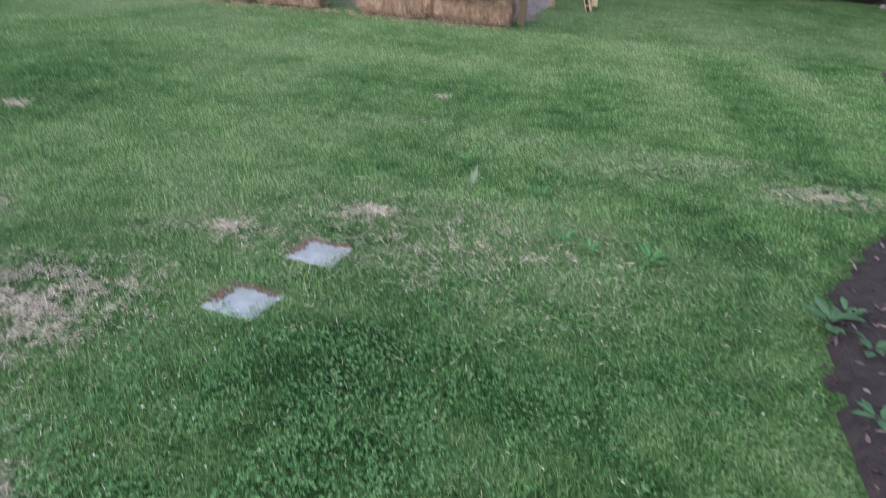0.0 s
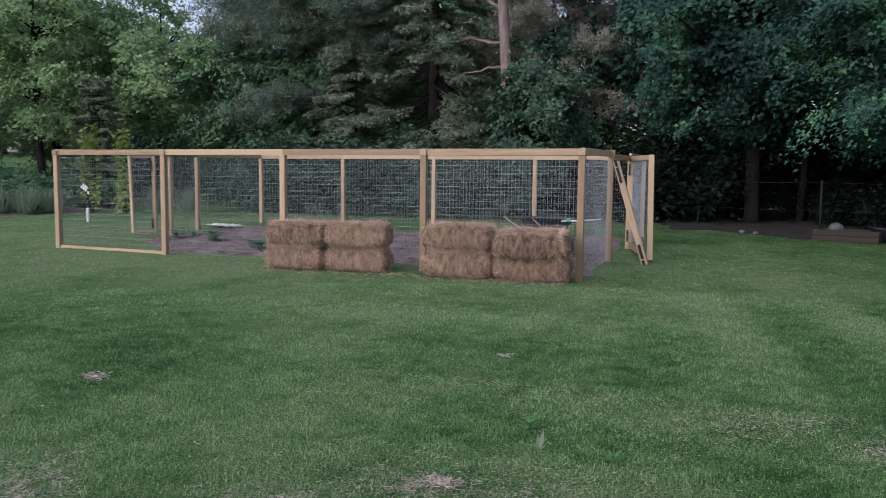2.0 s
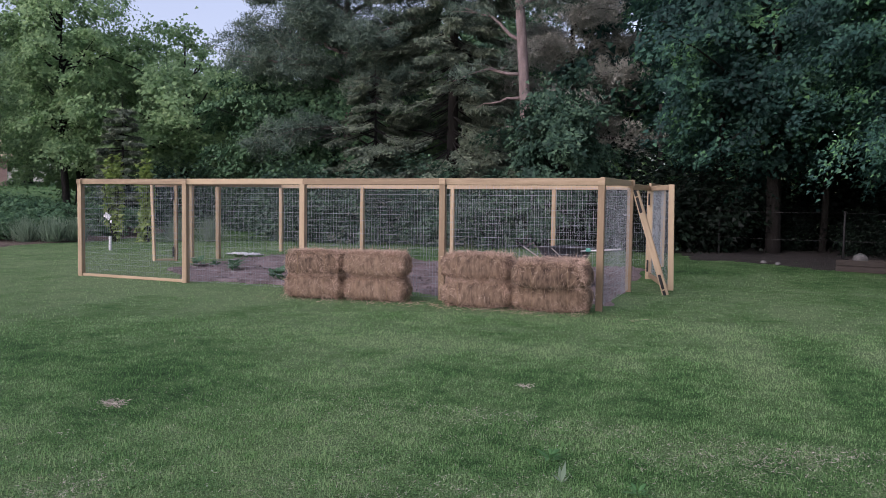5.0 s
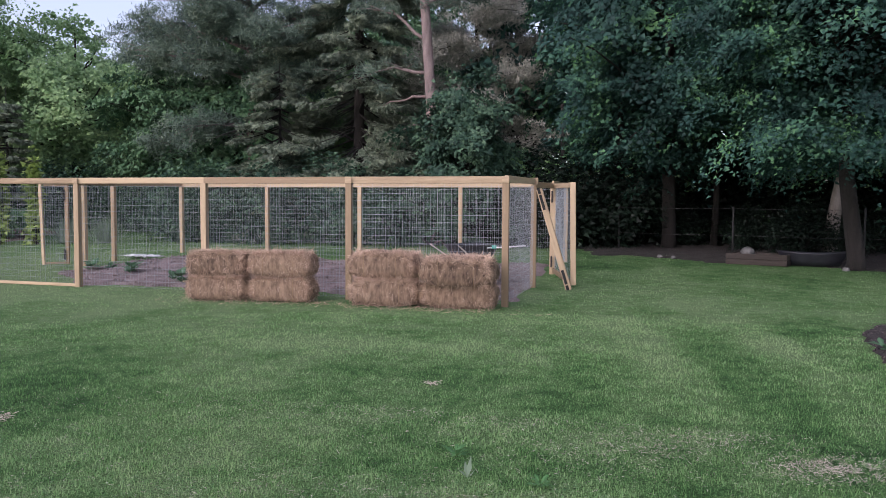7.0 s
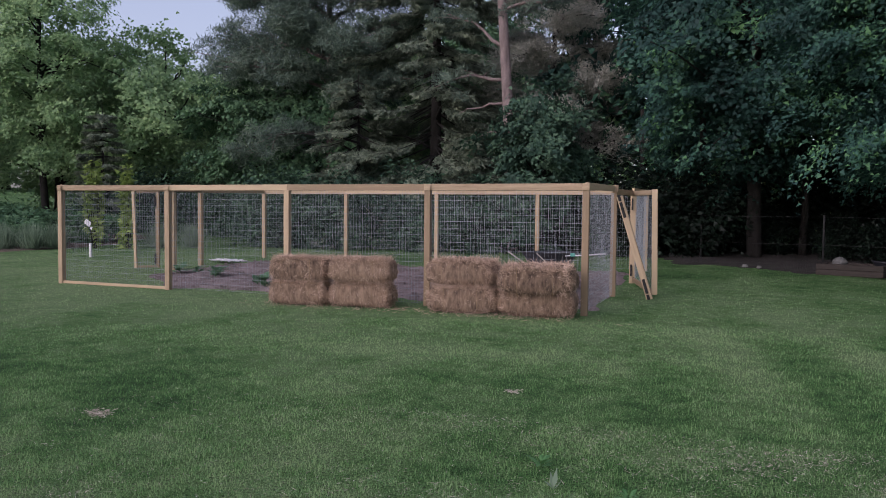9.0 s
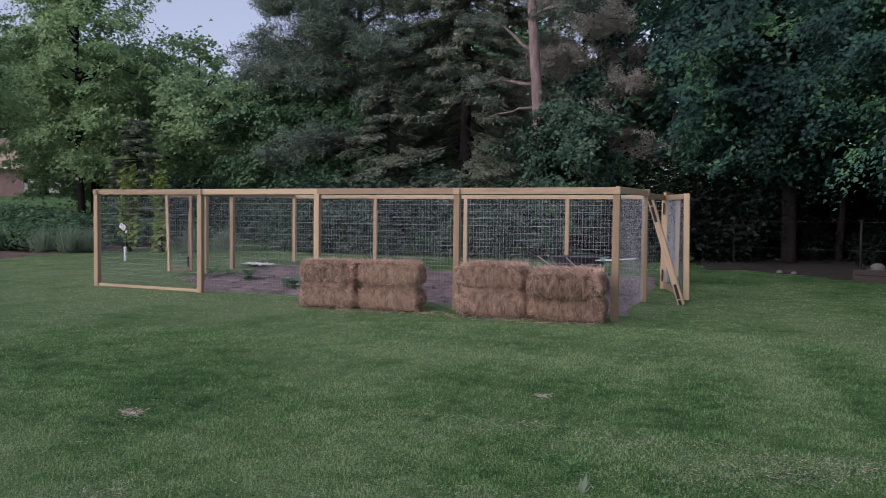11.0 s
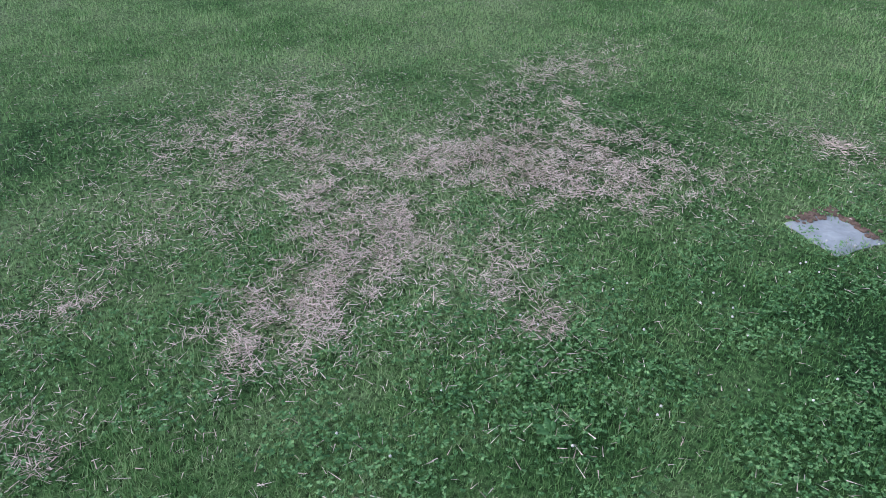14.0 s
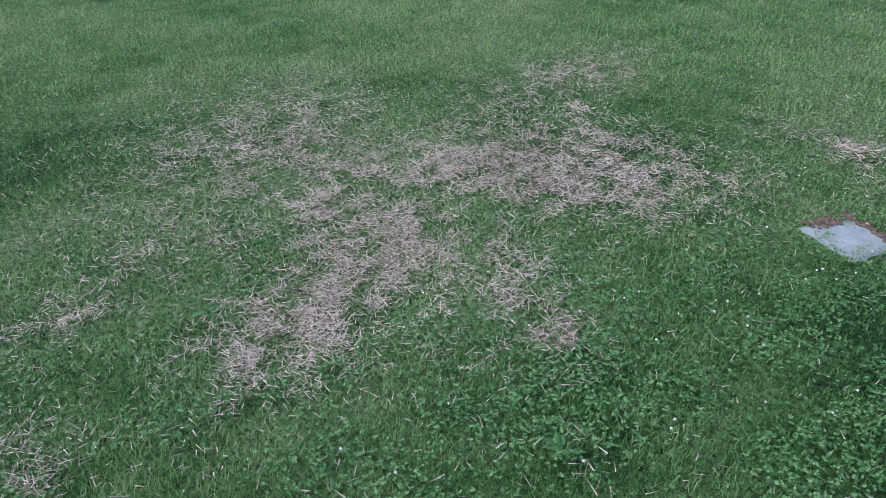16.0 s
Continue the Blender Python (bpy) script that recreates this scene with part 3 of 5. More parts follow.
# ---- fence ----
FRONT = [(-11.05, 11.35), (-8.56, 11.19), (-6.13, 11.01), (-3.69, 10.86), (-1.35, 10.7)]
BACK = [(-11.0, 18.2), (-8.49, 18.05), (-6.01, 18.0), (-3.48, 17.95), (-1.0, 17.9)]
RIGHT = [(-1.35, 10.7), (-1.21, 13.0), (-1.08, 15.2), (-1.0, 17.9)]
LEFT = [(-11.05, 11.35), (-10.92, 14.35), (-11.05, 15.5), (-11.0, 18.2)]
POST, TOP = 0.092, 1.715


def wires(a, b, z0, z1, off=0.0):
    """Welded wire between two posts, with 5 x 10 cm openings, bulging a little."""
    a, b = Vector((*a, 0)), Vector((*b, 0))
    d = b - a
    n = int(d.length / 0.051)
    nrm = Vector((-d.y, d.x, 0)).normalized()
    r = 0.0016
    out = []

    def at(u, z):
        p = a + d * u
        sag = 0.018 * math.sin(u * 7 + z * 3) * math.sin(u * math.pi)
        q = p + nrm * (off + sag)
        return np.array((q.x, q.y, gz(p.x, p.y) + z))

    def strip(pts, w):
        for p, q in zip(pts, pts[1:]):
            for s in (w, np.array((nrm.x, nrm.y, 0.0)) * r):
                out.append([p - s, p + s, q + s, q - s])
    du = np.array((d.x, d.y, 0)) / d.length * r
    for k in range(n + 1):
        strip([at(k / n, z0), at(k / n, (z0 + z1) / 2), at(k / n, z1)], du)
    z = z0
    while z < z1 + 0.01:
        strip([at(u / 8, z) for u in range(9)], np.array((0, 0, r)))
        z += 0.1016
    return faces_mesh("wire_mesh", np.array(out))


def build_fence():
    fence = empty("garden_fence", (-6, 11, 0), "new pale lumber garden fence with welded wire mesh", "fence")
    inv = fence.matrix_world.inverted()
    seen = []
    for line in (FRONT, RIGHT, BACK, LEFT):
        for p in line:
            if p in seen:
                continue
            seen.append(p)
            x, y = p
            z = gz(x, y)
            board("post", (x, y, z - 0.15), (x, y, z + TOP), POST, POST, fence)
    post_top = (-1.19, 13.0)
    board("post_cap", (post_top[0], post_top[1], TOP + 0.05), (post_top[0], post_top[1], TOP + 0.17), 0.13, 0.09, fence)
    for line, skip, lift in ((FRONT, (), 0.0), (BACK, (), 0.0), (RIGHT, (1,), 0.012), (LEFT, (), 0.012)):
        for k, (a, b) in enumerate(zip(line, line[1:])):
            za, zb = gz(*a) + TOP + 0.045 + lift, gz(*b) + TOP + 0.045 + lift
            low = 0.05 if line is RIGHT and k == 1 else 0.0
            board("top_rail", (*a, za - low), (*b, zb - low), 0.045, 0.095, fence)
            if k in skip:
                continue
            part("wire_mesh", wires(a, b, 0.04, 1.7, 0.0), WIRE, fence, "galvanised welded wire mesh", inv)
    a, b = FRONT[0], FRONT[1]
    board("bottom_board", (*a, gz(*a) + 0.03), (*b, gz(*b) + 0.03), 0.04, 0.05, fence)
    # corner plate ends of the rails
    for x, y in (FRONT[0], FRONT[1], FRONT[3], FRONT[4]):
        board("rail_end", (x - 0.05, y - 0.052, gz(x, y) + TOP + 0.045), (x + 0.05, y - 0.056, gz(x, y) + TOP + 0.045), 0.012, 0.094, fence)


def build_gate(name, hinge, free, label, rail=0.088, stile=0.09):
    hx, hy = hinge
    fx, fy = free
    zh, zf = gz(hx, hy) + 0.06, gz(fx, fy) + 0.06
    gate = empty(name, (hx, hy, zh), label, "gate")
    inv = gate.matrix_world.inverted()
    d = Vector((fx - hx, fy - hy, 0)).normalized() * 0.045
    board("stile", (hx, hy, zh), (hx, hy, zh + 1.7), 0.04, 0.09, gate)
    board("stile", (fx + 0.03, fy, zf), (fx - 0.03 if stile < 0.09 else fx, fy, zf + 1.7), 0.04, stile, gate)
    for z in (0.03, 1.655):
        board("gate_rail", (hx + d.x, hy + d.y, zh + z), (fx - d.x, fy - d.y, zf + z), 0.038, rail, gate)
    part("wire_mesh", wires((hx, hy), (fx, fy), 0.08, 1.7, 0.022), WIRE, gate, "galvanised welded wire mesh", inv)
    for z in (0.2, 1.45):
        h = board("hinge", (hx - 0.03, hy - 0.05, zh + z - 0.11), (hx - 0.03, hy - 0.05, zh + z + 0.11), 0.035, 0.03, gate, BLACK_METAL, "black strap hinge")


def build_leaning_board():
    a, b = Vector((-0.6, 12.78, 0.05)), Vector((-1.12, 12.92, 1.7))
    t = empty("leaning_brace", a, "pale lumber brace leaning on a fence post, black brackets", "brace")
    d = (b - a).normalized()
    board("plank", a, b, 0.04, 0.1, t, roll=0)
    for u, w in ((0.03, 0.1), (0.22, 0.24), (1.5, 0.26), (1.70, 0.1)):
        p = a + d * u + Vector((-0.01, -0.035, 0))
        board("bracket", p - d * w / 2, p + d * w / 2, 0.014, 0.045, t, BLACK_METAL, "black steel bracket")


# ---- straw bales ----
def rounded(p):
    """Points of a unit box drawn in onto the rounded shape of a bale."""
    q = np.abs(p) * 2
    return p * (q.max(1) / np.maximum((q ** 3.4).sum(1) ** (1 / 3.4), 1e-6))[:, None]


def build_bale(x, y, z, turn, size=(0.92, 0.46, 0.365), seed=1, tip=0.0):
    lx, ly, lz = size
    t = empty("straw_bale", pose(x, y, z, tip, 0, turn), "rectangular golden straw bale, shaggy edges, tied with twine", "straw bale", "straw bales along the fence")
    bm = box_bm(lx, ly, lz, 0, (0, 0, lz / 2))
    bmesh.ops.subdivide_edges(bm, edges=bm.edges[:], cuts=9, use_grid_fill=True)
    for v in bm.verts:
        c = v.co - Vector((0, 0, lz / 2))
        n = Vector((c.x / lx * 2, c.y / ly * 2, c.z / lz * 2))
        pull = sum(abs(k) ** 3.4 for k in n) ** (1 / 3.4)
        c = Vector((c.x, c.y, c.z)) / max(pull / max(abs(n.x), abs(n.y), abs(n.z)), 1)
        k = noise.noise((c.x * 7 + seed * 5, c.y * 7, c.z * 7)) * 0.026 + noise.noise((c.x * 22 + seed, c.y * 22, c.z * 22)) * 0.012
        c = c * (1.0 + k / 0.25)
        waist = 1 - 0.03 * (math.exp(-((c.x - lx * 0.22) / 0.03) ** 2) + math.exp(-((c.x + lx * 0.22) / 0.03) ** 2))
        v.co = Vector((c.x, c.y * waist, max(c.z * waist + lz / 2, 0.0)))
    for f in bm.faces:
        f.smooth = True
    part("body", bm, STRAW_BODY, t)
    r = np.random.default_rng(seed)
    n = 4200
    face = r.choice(6, n, p=(0.13, 0.02, 0.1, 0.2, 0.55, 0.0))
    u, v = r.uniform(-0.5, 0.5, n), r.uniform(-0.5, 0.5, n)
    pos, nrm = np.zeros((n, 3)), np.zeros((n, 3))
    for k, (axis, sign) in enumerate(((1, -1), (1, 1), (0, -1), (0, 1), (2, 1), (2, -1))):
        sel = face == k
        o = [i for i in range(3) if i != axis]
        pos[sel, axis], nrm[sel, axis] = sign * 0.49, sign
        pos[sel, o[0]], pos[sel, o[1]] = u[sel] * 0.99, v[sel] * 0.99
    pos = rounded(pos) * np.array(size)
    pos[:, 2] += lz / 2
    tang = r.normal(0, 1, (n, 3))
    tang[:, 2] -= 0.5
    tang[:, 2] *= 1.5
    tang -= nrm * (tang * nrm).sum(1, keepdims=True)
    edge = np.maximum.reduce([np.abs(u), np.abs(v)]) > 0.42
    lift = np.where(face == 4, 1.6, 1.0)
    way = unit(unit(tang) + nrm * lift[:, None] * np.where(edge, r.uniform(0.05, 0.7, n), r.uniform(0.0, 0.3, n))[:, None])
    side = unit(np.cross(way, nrm + r.normal(0, 0.3, (n, 3))))
    part("loose_straw", faces_mesh("loose_straw", kites(pos - nrm * 0.005, way, side, r.uniform(0.04, 0.15, n) * np.where(edge, 1.1, 0.85) * np.where(face == 0, 0.8, 1.0), r.uniform(0.0022, 0.0055, n), 0.05)), STRAW, t, "loose golden straw")
    m = 60
    u = r.uniform(-0.5, 0.5, m)
    seat = np.stack([u * lx, np.where(r.uniform(0, 1, m) < 0.7, -0.47, r.uniform(-0.5, 0.5, m)) * ly, np.full(m, 0.95 * lz)], 1)
    far_end = r.uniform(0, 1, m) < 0.35
    seat[far_end, 0] = np.where(r.uniform(0, 1, far_end.sum()) < 0.65, 0.47, -0.47) * lx
    seat[far_end, 2] = lz * r.uniform(0.15, 0.98, far_end.sum())
    seat = rounded((seat - np.array((0, 0, lz / 2))) / np.array(size)) * np.array(size) + np.array((0, 0, lz / 2))
    own = np.repeat(np.arange(m), 22)
    out = unit(seat - np.array((0, 0, lz * 0.55)))[own]
    way = unit(out * 0.6 + r.normal(0, 0.6, (len(own), 3)) + np.array((0, 0, 0.1)))
    side = unit(np.cross(way, r.normal(0, 1, (len(own), 3))))
    part("straw_fringe", faces_mesh("straw_fringe", kites(seat[own] + r.normal(0, 0.02, (len(own), 3)), way, side, r.uniform(0.04, 0.1, len(own)), r.uniform(0.003, 0.007, len(own)), 0.05)), STRAW, t, "shaggy fringe of straw")
    for sx in (-0.22, 0.22):
        hy, hz = ly / 2 * 0.985, lz * 0.985
        loop = [(sx * lx, -hy, 0.02), (sx * lx, -hy, hz - 0.02), (sx * lx, -hy + 0.03, hz), (sx * lx, hy - 0.03, hz), (sx * lx, hy, hz - 0.03), (sx * lx, hy, 0.02)]
        part("twine", tube(loop, [0.003] * 6, 5), TWINE, t, "thin baler twine")


# ---- trees ----
def limb(a, b, sag, n=5):
    a, b = np.asarray(a, float), np.asarray(b, float)
    s = np.linspace(0, 1, n)[:, None]
    pts = a + (b - a) * s
    pts[:, 2] += sag * np.sin(np.pi * s[:, 0])
    return pts


def broad_tree(name, x, y, tall, spread, low, mat, label, seed, leaves=30000, size=0.17, clusters=170, trunk_r=0.22, bark=None, fork=0.35, pad=0.75):
    """Trunk with limbs to every part of the crown; the crown is many drooping pads of leaves in an uneven ellipsoid."""
    r = np.random.default_rng(seed)
    t = empty(name, (x, y, gz(x, y) - 0.03), label, "tree")
    mid = (tall + low) / 2
    d = unit(r.normal(0, 1, (clusters, 3)))
    rad = r.uniform(0.3, 1, clusters) ** 0.5
    wob = 1 + 0.22 * np.sin(d[:, 0] * 4 + seed) + 0.18 * np.sin(d[:, 1] * 5 + seed * 2)
    c = d * (rad * wob)[:, None] * np.array((spread, spread, (tall - low) / 2))
    c[:, 2] += mid
    c[:, 2] = np.maximum(c[:, 2], low + r.uniform(0, 0.8, clusters))
    bm = bmesh.new()
    trunk = [(0, 0, 0), (0.03 * tall * r.normal(0, 0.5), 0.02 * tall * r.normal(0, 0.5), tall * fork), (r.normal(0, 0.3), r.normal(0, 0.3), tall * 0.85)]
    pts = [trunk[0], (0.02, 0, 0.25), *[tuple(p) for p in limb(trunk[1], trunk[2], 0, 5)]]
    tube_into(bm, pts, [trunk_r * 1.35, trunk_r * 1.05] + list(np.linspace(trunk_r * 0.9, trunk_r * 0.15, 5)), 10, seed, 0.08)
    for k in range(0, clusters, max(1, clusters // 34)):
        h = np.clip((c[k, 2] - 0.25 * np.hypot(*c[k, :2])) / tall, 0.14, 0.8)
        base = np.array(trunk[1]) * min(1, h / fork)
        base[2] = h * tall * 0.9
        q = limb(base, c[k], 0.06 * tall * r.uniform(-0.3, 1), 6)
        q[1:-1] += r.normal(0, 0.05, (4, 3))
        tube_into(bm, [tuple(p) for p in q], list(np.linspace(trunk_r * 0.32, 0.012, 6)), 6, k)
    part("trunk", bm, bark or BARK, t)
    # flat, drooping pads of leaves with gaps between them, and a thinner filling inside
    per = leaves // clusters
    own = np.repeat(np.arange(clusters), per)
    n = len(own)
    away = unit(c * np.array((1, 1, 0)) + 1e-6)
    up = unit(0.5 * away + np.array((0, 0, 1.0)) + r.normal(0, 0.22, (clusters, 3)))[own]
    e1 = unit(np.cross(up, np.broadcast_to((0.3, 1.0, 0.1), up.shape)))
    e2 = np.cross(up, e1)
    wide = (r.uniform(0.5, 1.25, clusters) * pad)[own]
    q, a = np.sqrt(r.uniform(0, 1, n)), r.uniform(0, 2 * np.pi, n)
    q = q * (1 + 0.3 * np.sin(3 * a + own) + 0.2 * np.sin(5 * a + 2 * own))
    spoke = e1 * np.cos(a)[:, None] + e2 * np.sin(a)[:, None] * 0.8
    base = c[own] + (spoke * q[:, None] + up * (r.normal(0, 0.13, n) - 0.22 * q * q)[:, None]) * wide[:, None]
    inner = r.uniform(0, 1, n) < 0.16
    base[inner] = (c[own] * np.array((1, 1, 1.0)) + r.normal(0, 0.5 * pad, (n, 3)))[inner] * np.array((0.8, 0.8, 1.0))
    way = unit(spoke + r.normal(0, 0.5, (n, 3)) + np.array((0, 0, -0.35)))
    face = unit(0.8 * up + 0.7 * away[own] + r.normal(0, 0.36, (n, 3)))
    side = unit(np.cross(way, face))
    s = size * r.uniform(0.6, 1.25, n)
    co = darts(base, way, side, s, s * 0.85)
    part("crown", faces_mesh("crown", co), mat, t, "")
    return t


def conifer(name, x, y, tall, spread, low, mat, label, seed, bark, whorl=0.42, droop=0.35, sprays=46, needle=0.26, bare=()):
    """A straight trunk with drooping boughs, each with many hanging sprays of needles."""
    r = np.random.default_rng(seed)
    t = empty(name, (x, y, gz(x, y) - 0.03), label, "tree")
    bm = bmesh.new()
    tube_into(bm, [(0, 0, 0), (0.02, 0, tall * 0.3), (0, 0.03, tall * 0.65), (0, 0, tall)], [min(0.24, 0.014 * tall) * k for k in (1, 0.75, 0.45, 0.08)], 10, seed, 0.06)
    base_all, way_all = [], []
    z = low
    while z < tall - 0.3:
        f = (z - low) / (tall - low)
        reach = spread * (1 - f) ** 0.8 * r.uniform(0.75, 1.1) + 0.25
        for a in r.uniform(0, 2 * np.pi, 7) if f < 0.9 else r.uniform(0, 2 * np.pi, 3):
            L = reach * r.uniform(0.65, 1.15)
            s = np.linspace(0, 1, 7)
            dz = -droop * L * s + 0.3 * droop * L * s ** 3 + r.normal(0, 0.05)
            q = np.stack([np.cos(a) * L * s, np.sin(a) * L * s, z + dz], 1)
            tube_into(bm, [tuple(p) for p in q[::2]], [0.028, 0.02, 0.013, 0.005], 5, 1)
            m = int(sprays * (0.4 + L / spread) * (1.0 if z < 10.5 else 0.35))
            u = r.uniform(0.2, 1.0, m) ** 0.75
            p = np.stack([np.interp(u, s, q[:, k]) for k in range(3)], 1)
            lat = np.array((-np.sin(a), np.cos(a), 0)) * r.uniform(-1, 1, m)[:, None]
            ahead = np.array((np.cos(a), np.sin(a), 0))
            twig = unit(ahead * 0.6 + lat * 1.0 + np.array((0, 0, -1)) * r.uniform(0.1, 0.7, m)[:, None])
            ln = r.uniform(0.5, 1.1, m) * 0.32 * (1.2 - 0.5 * u) * L ** 0.4
            for k in range(14):
                v = r.uniform(0, 1, m)[:, None]
                base_all.append(p + twig * ln[:, None] * v)
                way_all.append(unit(twig + r.normal(0, 0.4, (m, 3)) + np.array((0, 0, -0.15))))
        z += whorl * r.uniform(0.7, 1.3)
    for zz, a, L, up in bare:
        q = limb((0, 0, zz), (math.cos(a) * L, math.sin(a) * L, zz + up), 0.12 * L)
        tube_into(bm, [tuple(p) for p in q], [0.045, 0.036, 0.028, 0.018, 0.008], 6, 2)
    part("trunk", bm, bark, t)
    base, way = np.concatenate(base_all), np.concatenate(way_all)
    out = unit(base * np.array((1, 1, 0)))
    side = unit(np.cross(way, out * 0.9 + np.array((0, 0, 0.7)) + r.normal(0, 0.45, (len(way), 3))))
    part("crown", faces_mesh("crown", darts(base, way, side, needle * 0.62 * r.uniform(0.5, 1.1, len(base)), needle * 0.165)), mat, t)
    return t


def pine(name, x, y, tall, label, seed, limbs, mat, bark, clumps=26, trunk_r=0.2, lean=0.0):
    """A bare trunk, long level limbs and tufts of long needles. limbs: height, direction, reach, rise, share of needles."""
    r = np.random.default_rng(seed)
    t = empty(name, (x, y, gz(x, y) - 0.03), label, "tree")
    bm = bmesh.new()
    z = np.linspace(0, tall, 8)
    tube_into(bm, [(lean * h + 0.05 * math.sin(k), 0.05 * math.cos(k * 1.7), h) for k, h in enumerate(z)], list(np.linspace(trunk_r, trunk_r * 0.35, 8)), 12, seed, 0.05)
    cs = []
    for h, a, L, up, share in limbs:
        q = limb((lean * h, 0, h), (lean * h + math.cos(a) * L, math.sin(a) * L, h + up), 0.08 * L, 7)
        q[1:-1] += r.normal(0, 0.06, (5, 3))
        tube_into(bm, [tuple(p) for p in q], list(np.linspace(0.075, 0.012, 7) * (0.4 + L / 5)), 6, 3)
        for k in range(int(clumps * share)):
            u = r.uniform(0.35, 1.05)
            p = np.array([np.interp(u, np.linspace(0, 1, 7), q[:, i]) for i in range(3)]) + r.normal(0, 1, 3) * np.array((0.5, 0.5, 0.28)) * (0.3 + L / 5)
            cs.append(p)
            if r.uniform() < 0.4:
                a0 = q[min(6, max(1, int(u * 5)))]
                tube_into(bm, [tuple(a0), tuple((a0 + p) / 2 + (0, 0, 0.05)), tuple(p)], [0.018, 0.012, 0.006], 5, 1)
    part("trunk", bm, bark, t)
    c = np.array(cs)
    per = 90
    own = np.repeat(np.arange(len(c)), per)
    n = len(own)
    d = unit(r.normal(0, 1, (n, 3)) + np.array((0, 0, 0.3)))
    base = c[own] + r.normal(0, 0.16, (n, 3)) * np.array((1, 1, 0.6))
    side = unit(np.cross(d, r.normal(0, 1, (n, 3))))
    part("crown", faces_mesh("crown", darts(base, d, side, r.uniform(0.12, 0.24, n), 0.03)), mat, t)
    return t


def shrub(name, x, y, tall, wide, mat, label, seed, leaves=5000, size=0.09, category="shrub", group="", upright=0.0):
    r = np.random.default_rng(seed)
    t = empty(name, (x, y, gz(x, y) - 0.02), label, category, group)
    bm = bmesh.new()
    stems = 16
    tips = np.stack([r.normal(0, wide * 0.3, stems), r.normal(0, wide * 0.3, stems), tall * r.uniform(0.55, 0.95, stems)], 1)
    for k in range(stems):
        q = limb((tips[k, 0] * 0.15, tips[k, 1] * 0.15, 0), tips[k], 0.05 * tall, 5)
        tube_into(bm, [tuple(p) for p in q], [0.016, 0.013, 0.01, 0.007, 0.004], 5, k)
    part("branchwork", bm, BARK, t)
    clumps = 46
    d = unit(r.normal(0, 1, (clumps, 3)))
    rad = r.uniform(0.3, 1, clumps) ** 0.5 * (1 + 0.2 * np.sin(d[:, 0] * 5 + seed))
    c = d * rad[:, None] * np.array((wide / 2, wide / 2, tall * 0.48))
    c[:, 2] += tall * 0.5
    own = np.repeat(np.arange(clumps), leaves // clumps)
    n = len(own)
    base = c[own] + r.normal(0, 0.13, (n, 3)) * np.array((wide, wide, tall * 0.8))
    base[:, 2] = np.maximum(base[:, 2], 0.04)
    way, side = tuft_frame(n, r, 0.5)
    out = unit(base - np.array((0, 0, tall * 0.3)))
    way = unit(way + 0.4 * out + np.array((0, 0, upright - 0.2)))
    side = unit(np.cross(way, 0.7 * out + np.array((0, 0, 0.6)) + r.normal(0, 0.35, (n, 3))))
    s = size * r.uniform(0.6, 1.3, n)
    part("foliage", faces_mesh("foliage", darts(base, way, side, s, s * 0.78)), mat, t)
    return t


def grass_clump(name, x, y, tall, wide, mat, label, seed, n=700, group=""):
    r = np.random.default_rng(seed)
    a, lean = r.uniform(0, 2 * np.pi, n), np.abs(r.normal(0.45, 0.3, n))
    base = np.stack([r.normal(0, wide * 0.16, n), r.normal(0, wide * 0.16, n), np.zeros(n)], 1)
    way = np.stack([np.cos(a) * np.sin(lean), np.sin(a) * np.sin(lean), np.cos(lean)], 1)
    side = np.stack([-np.sin(a), np.cos(a), np.zeros(n)], 1)
    co = kites(base, way, side, tall * r.uniform(0.5, 1.1, n), 0.02, 0.2)
    return tagged(part(name, faces_mesh(name, co), mat, m=pose(x, y, gz(x, y))), label, "ornamental grass", group)


def seedling(x, y, s, seed, z=0.03):
    r = np.random.default_rng(seed)
    t = empty("vegetable_seedling", (x, y, gz(x, y) + z), "small leafy green vegetable seedling in the soil", "plant", "seedlings in the soil bed")
    part("stem", tube([(0, 0, -0.02), (0.01, 0, s * 0.3), (0, 0.01, s * 0.5)], [0.008, 0.006, 0.003], 6), CLOVER, t)
    rosette(t, 12, s, 0.55, SHRUB, random.Random(seed))


